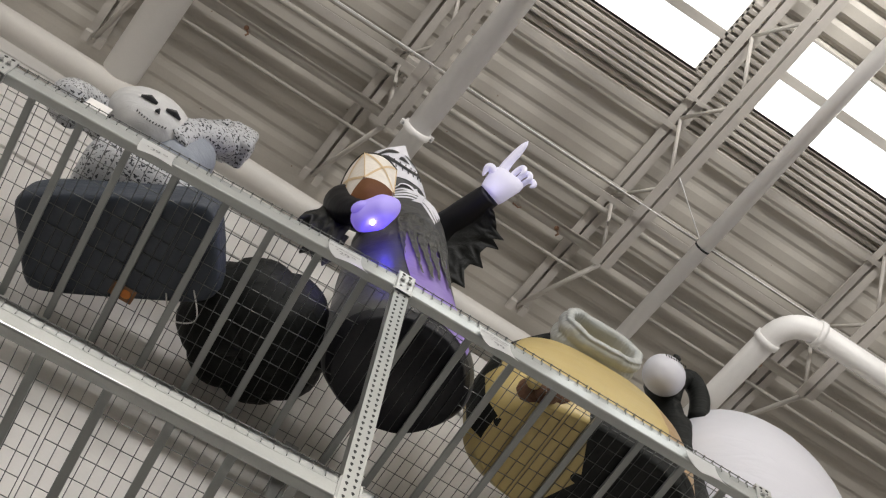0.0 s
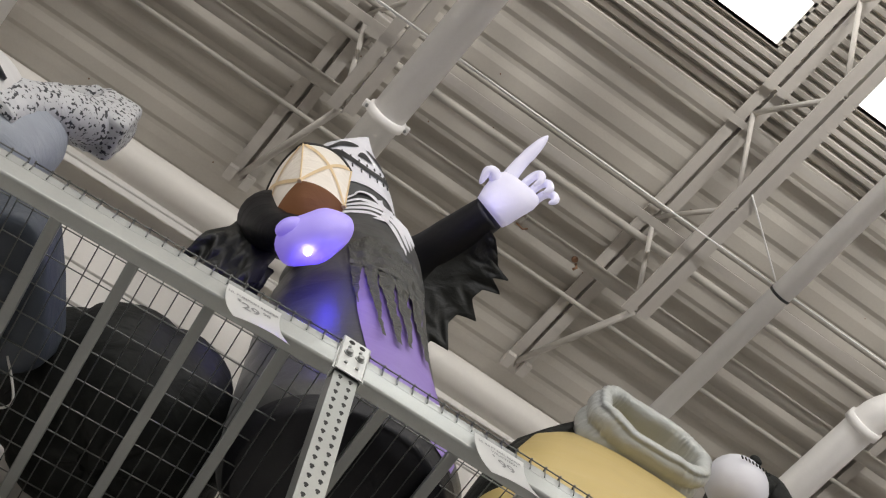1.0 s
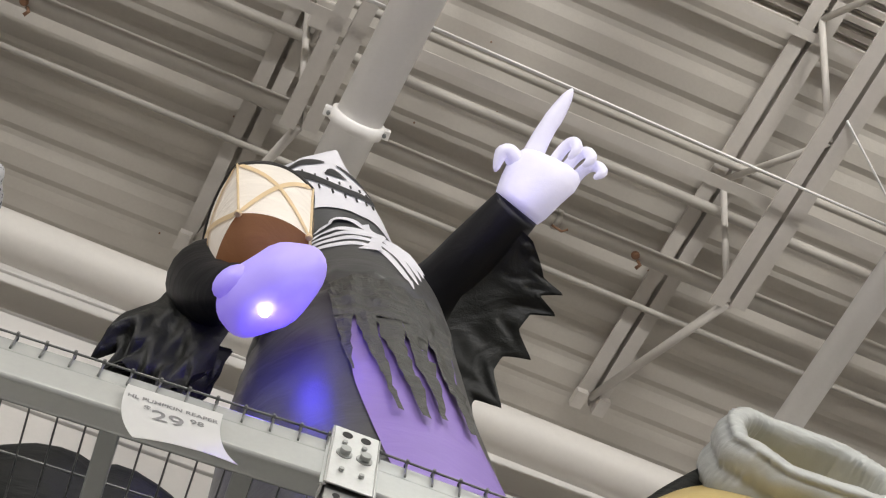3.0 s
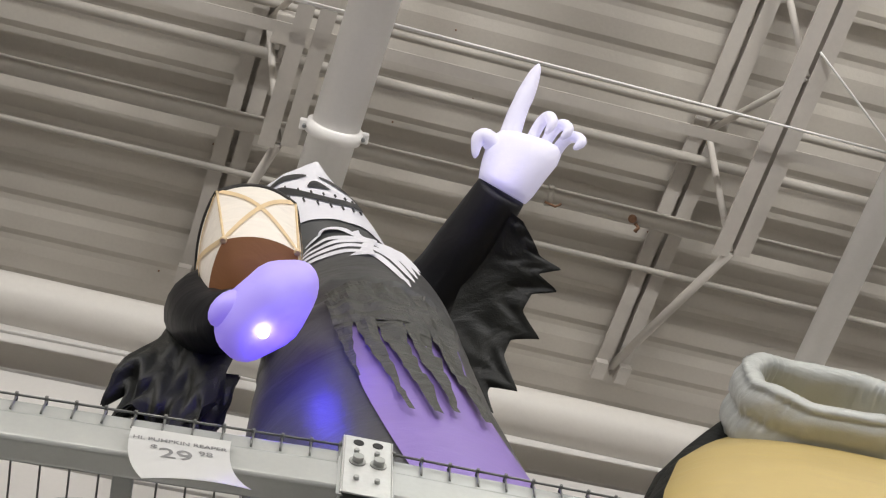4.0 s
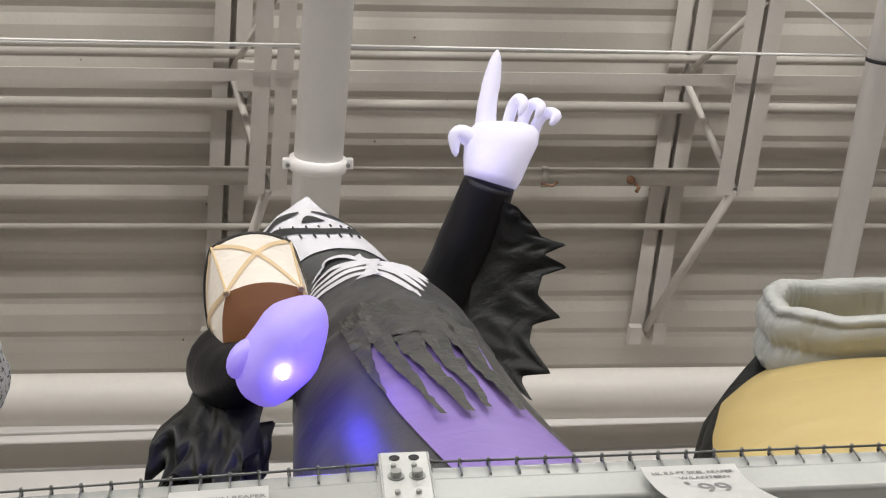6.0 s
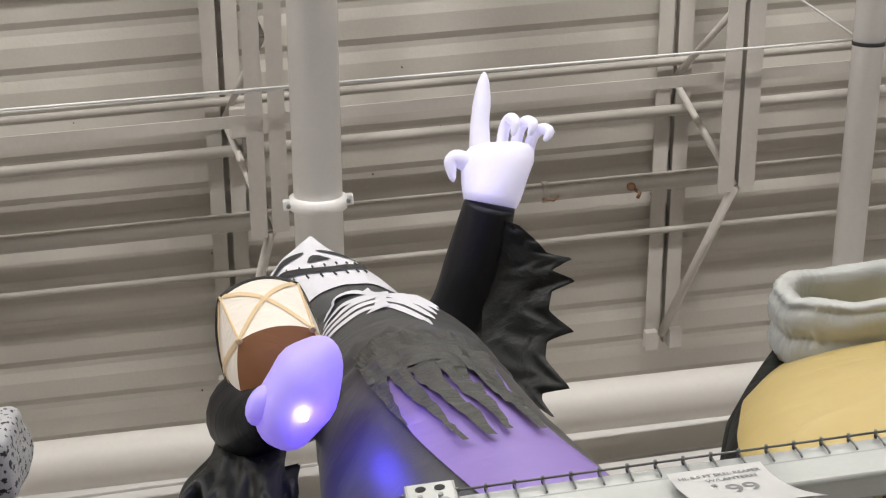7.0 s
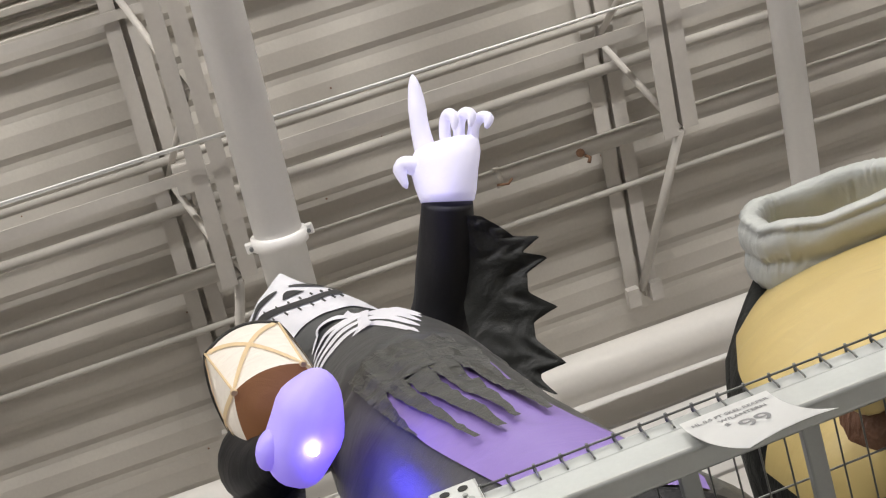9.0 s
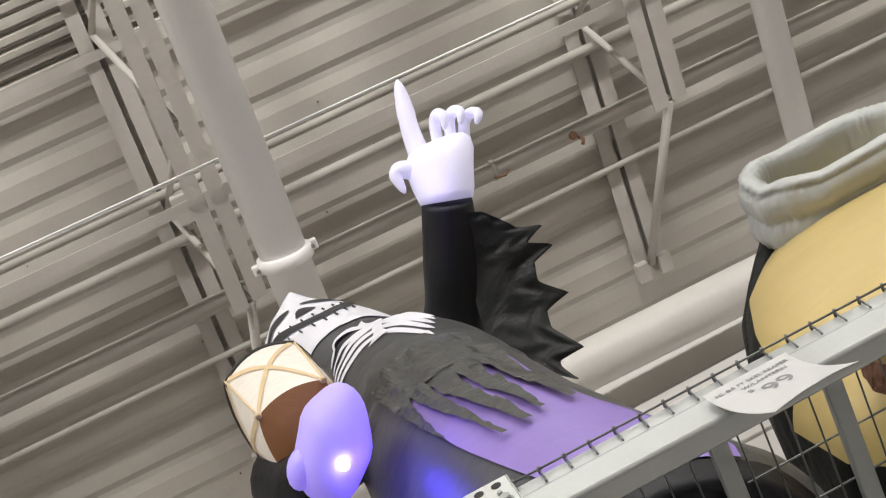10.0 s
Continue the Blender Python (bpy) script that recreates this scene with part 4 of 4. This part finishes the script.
# cords and a small carton on the wire deck
for pts in ([(0.05, 0.75, 6.985), (0.18, 0.62, 6.985), (0.10, 0.55, 6.985), (0.22, 0.48, 6.985), (0.32, 0.60, 6.985), (0.20, 0.70, 6.985)], [(-0.95, 0.75, 6.985), (-0.85, 0.92, 6.985), (-0.98, 1.0, 6.985), (-1.08, 0.86, 6.985)], [(0.42, 0.45, 6.985), (0.55, 0.30, 6.985), (0.70, 0.42, 6.985), (0.62, 0.6, 6.985)]):
    cd = thing("power_cord", "thin pale power cord lying on the wire deck", "cord", group="power cords")
    bm = bmesh.new()
    tube(bm, spline(pts, 8), 0.005, 6)
    part("cord", bm, CABLE, cd)
CARD = mat("carton_brown", (0.30, 0.14, 0.06), 0.6, 0, 0.15, 30, 0.05, 0.2, 6)
ORANGE = mat("carton_orange_print", (0.72, 0.24, 0.04), 0.5, 0, 0.1, 40, 0.0, 0.1, 9)
ct = thing("carton", "small brown carton with an orange printed spot", "carton", (-1.30, 1.0, 6.975))
bm = bmesh.new()
box(bm, (-0.075, -0.05, 0), (0.075, 0.05, 0.14))
part("box_body", bm, CARD, ct, bevel=0.004)
bm = bmesh.new()
ball(bm, (0.02, -0.051, 0.07), (0.035, 0.003, 0.03), 16)
part("printed_spot", bm, ORANGE, ct)
bm = bmesh.new()
ball(bm, (0.02, 0.0, -0.001), (0.035, 0.03, 0.002), 16)
part("printed_spot", bm, ORANGE, ct)

# ---- the post's splice plate, bolts and holes ----
for x in HX:
    pl = thing("splice_plate", "zinc splice plate bolted over the beam ends", "bracket", (x, 0, 0), group="splice plates")
    bm = bmesh.new()
    box(bm, (-0.004, -0.026, 6.78), (0.098, -0.021, 7.012))
    box(bm, (-0.008, -0.026, 6.78), (-0.004, 0.03, 7.012))
    box(bm, (0.098, -0.026, 6.78), (0.102, 0.03, 7.012))
    box(bm, (-0.004, -0.021, 7.008), (0.098, 0.045, 7.012))
    part("plate", bm, PLATE, pl, bevel=0.003)
    for bx, bz, r in ((0.025, 6.905, 0.012), (0.070, 6.905, 0.012), (0.022, 6.945, 0.006), (0.066, 6.945, 0.006), (0.024, 6.835, 0.006), (0.068, 6.835, 0.006)):
        bm = bmesh.new()
        tube(bm, [(bx, -0.026, bz), (bx, -0.026 - r * 1.3, bz)], r, 6 if r < 0.01 else 12)
        if r > 0.01:
            tube(bm, [(bx, -0.026, bz), (bx, -0.029, bz)], r * 1.5, 14)
        part("bolt", bm, ZINC, pl)
    for bx in (0.026, 0.068):
        bm = bmesh.new()
        tube(bm, [(bx, -0.0264, 6.985), (bx, -0.0275, 6.985)], 0.012, 12)
        part("hole", bm, DARK, pl)
    if x < -0.1:
        swung(pl)
    up = next(o for o in bpy.data.objects if o.name.startswith("rack_upright") and abs(o.location.x - x) < 0.02)
    bm = bmesh.new()
    for k in range(80):
        for bx in (0.026, 0.066):
            z = 6.76 - k * 0.0508
            tube(bm, [(bx, -0.0115, z), (bx, -0.0128, z)], 0.0085, 10)
            tube(bm, [(bx, -0.0115, z - 0.011), (bx, -0.0126, z - 0.011)], 0.005, 8)
    part("slot", bm, DARK, up)["kind"] = "stuff"

# ---- price signs ----
PAPER = mat("sign_paper", (0.50, 0.505, 0.50), 0.45, 0, 0.02, 60, 0.02, 0.03, 6)
PRINTG = mat("sign_print_grey", (0.20, 0.20, 0.205), 0.6)


def sign(x, lines, sway):
    """A paper sign clipped under the front wire; its lower edge swings out from the beam."""
    th = thing("price_sign", lines[0], "sign", (x, -0.026, 6.893), group="price signs")
    W, H = 0.205, 0.26

    def bend(u, v, off=0.0):
        curl = (v / H) ** 2
        return Vector((u + sway * curl, -0.008 - 0.045 * curl - 0.012 * math.sin(math.pi * u / W) * curl - off, -v + 0.03 * curl * (1 if u > W / 2 else -0.2) * abs(u / W - 0.5)))
    bm = bmesh.new()
    for o in (0.0, -0.0008):
        vs = [[bm.verts.new(bend(W * i / 12, H * j / 14, o)) for i in range(13)] for j in range(15)]
        for a, b in zip(vs, vs[1:]):
            for k in range(12):
                bm.faces.new((a[k], a[k + 1], b[k + 1], b[k])).smooth = True
    part("paper", bm, PAPER, th)
    for text, size, cx, cy in lines[1]:
        cu = bpy.data.curves.new("writing", "FONT")
        cu.body, cu.size, cu.align_x = text, size, "CENTER"
        cu.offset = 0.0008 if size > 0.03 else 0.0004
        tmp = new("writing", cu)
        me = bpy.data.meshes.new_from_object(tmp)
        bpy.data.objects.remove(tmp)
        for v in me.vertices:
            v.co = bend(cx + v.co.x, cy - v.co.y, 0.0012)
        me.materials.append(PRINTG)
        wr = new("writing", me)
        wr.parent = th
    if x < -0.1:
        swung(th)
    return th


sign(-0.445, ("white paper price sign reading 29.98 on the beam", (("HL PUMPKIN REAPER", 0.0205, 0.103, 0.050), ("$", 0.030, 0.052, 0.088), ("29", 0.070, 0.095, 0.125), ("98", 0.030, 0.156, 0.088))), 0.06)
sign(0.545, ("white paper price sign reading 99 dollars on the beam", (("HL 8.5 FT SKEL REAPER", 0.0175, 0.103, 0.040), ("W/LANTERN", 0.019, 0.120, 0.066), ("$", 0.028, 0.072, 0.098), ("99", 0.070, 0.120, 0.140))), 0.055)
sign(-1.62, ("white paper price sign reading 39.98 on the beam", (("$", 0.030, 0.052, 0.088), ("39", 0.062, 0.097, 0.108), ("98", 0.030, 0.156, 0.088))), 0.03)
sign(1.98, ("blank looking white paper price sign on the beam", ()), 0.05)
clip = swung(thing("sign_holder", "small beige sign holder clipped to the beam", "sign holder", (-1.93, -0.01, 6.97)))
bm = bmesh.new()
box(bm, (-0.07, 0.0, 0.0), (0.07, 0.012, 0.12))
part("plate", bm, PIPE_PAINT, clip, bevel=0.004)
for s in (-0.085, 0.085):
    bm = bmesh.new()
    tube(bm, [(s, 0.0, -0.01), (s, 0.0, 0.03), (s * 1.15, 0.0, 0.045)], 0.008, 8)
    part("clip", bm, LBLACK, clip)

# ---- housings of the added fill lamps, unseen behind the camera ----
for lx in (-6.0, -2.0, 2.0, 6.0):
    hb = thing("fill_lamp", "white linear lamp added unseen behind the camera as fill", "lamp", (lx, -5.5, 8.20), group="high-bay lamps")
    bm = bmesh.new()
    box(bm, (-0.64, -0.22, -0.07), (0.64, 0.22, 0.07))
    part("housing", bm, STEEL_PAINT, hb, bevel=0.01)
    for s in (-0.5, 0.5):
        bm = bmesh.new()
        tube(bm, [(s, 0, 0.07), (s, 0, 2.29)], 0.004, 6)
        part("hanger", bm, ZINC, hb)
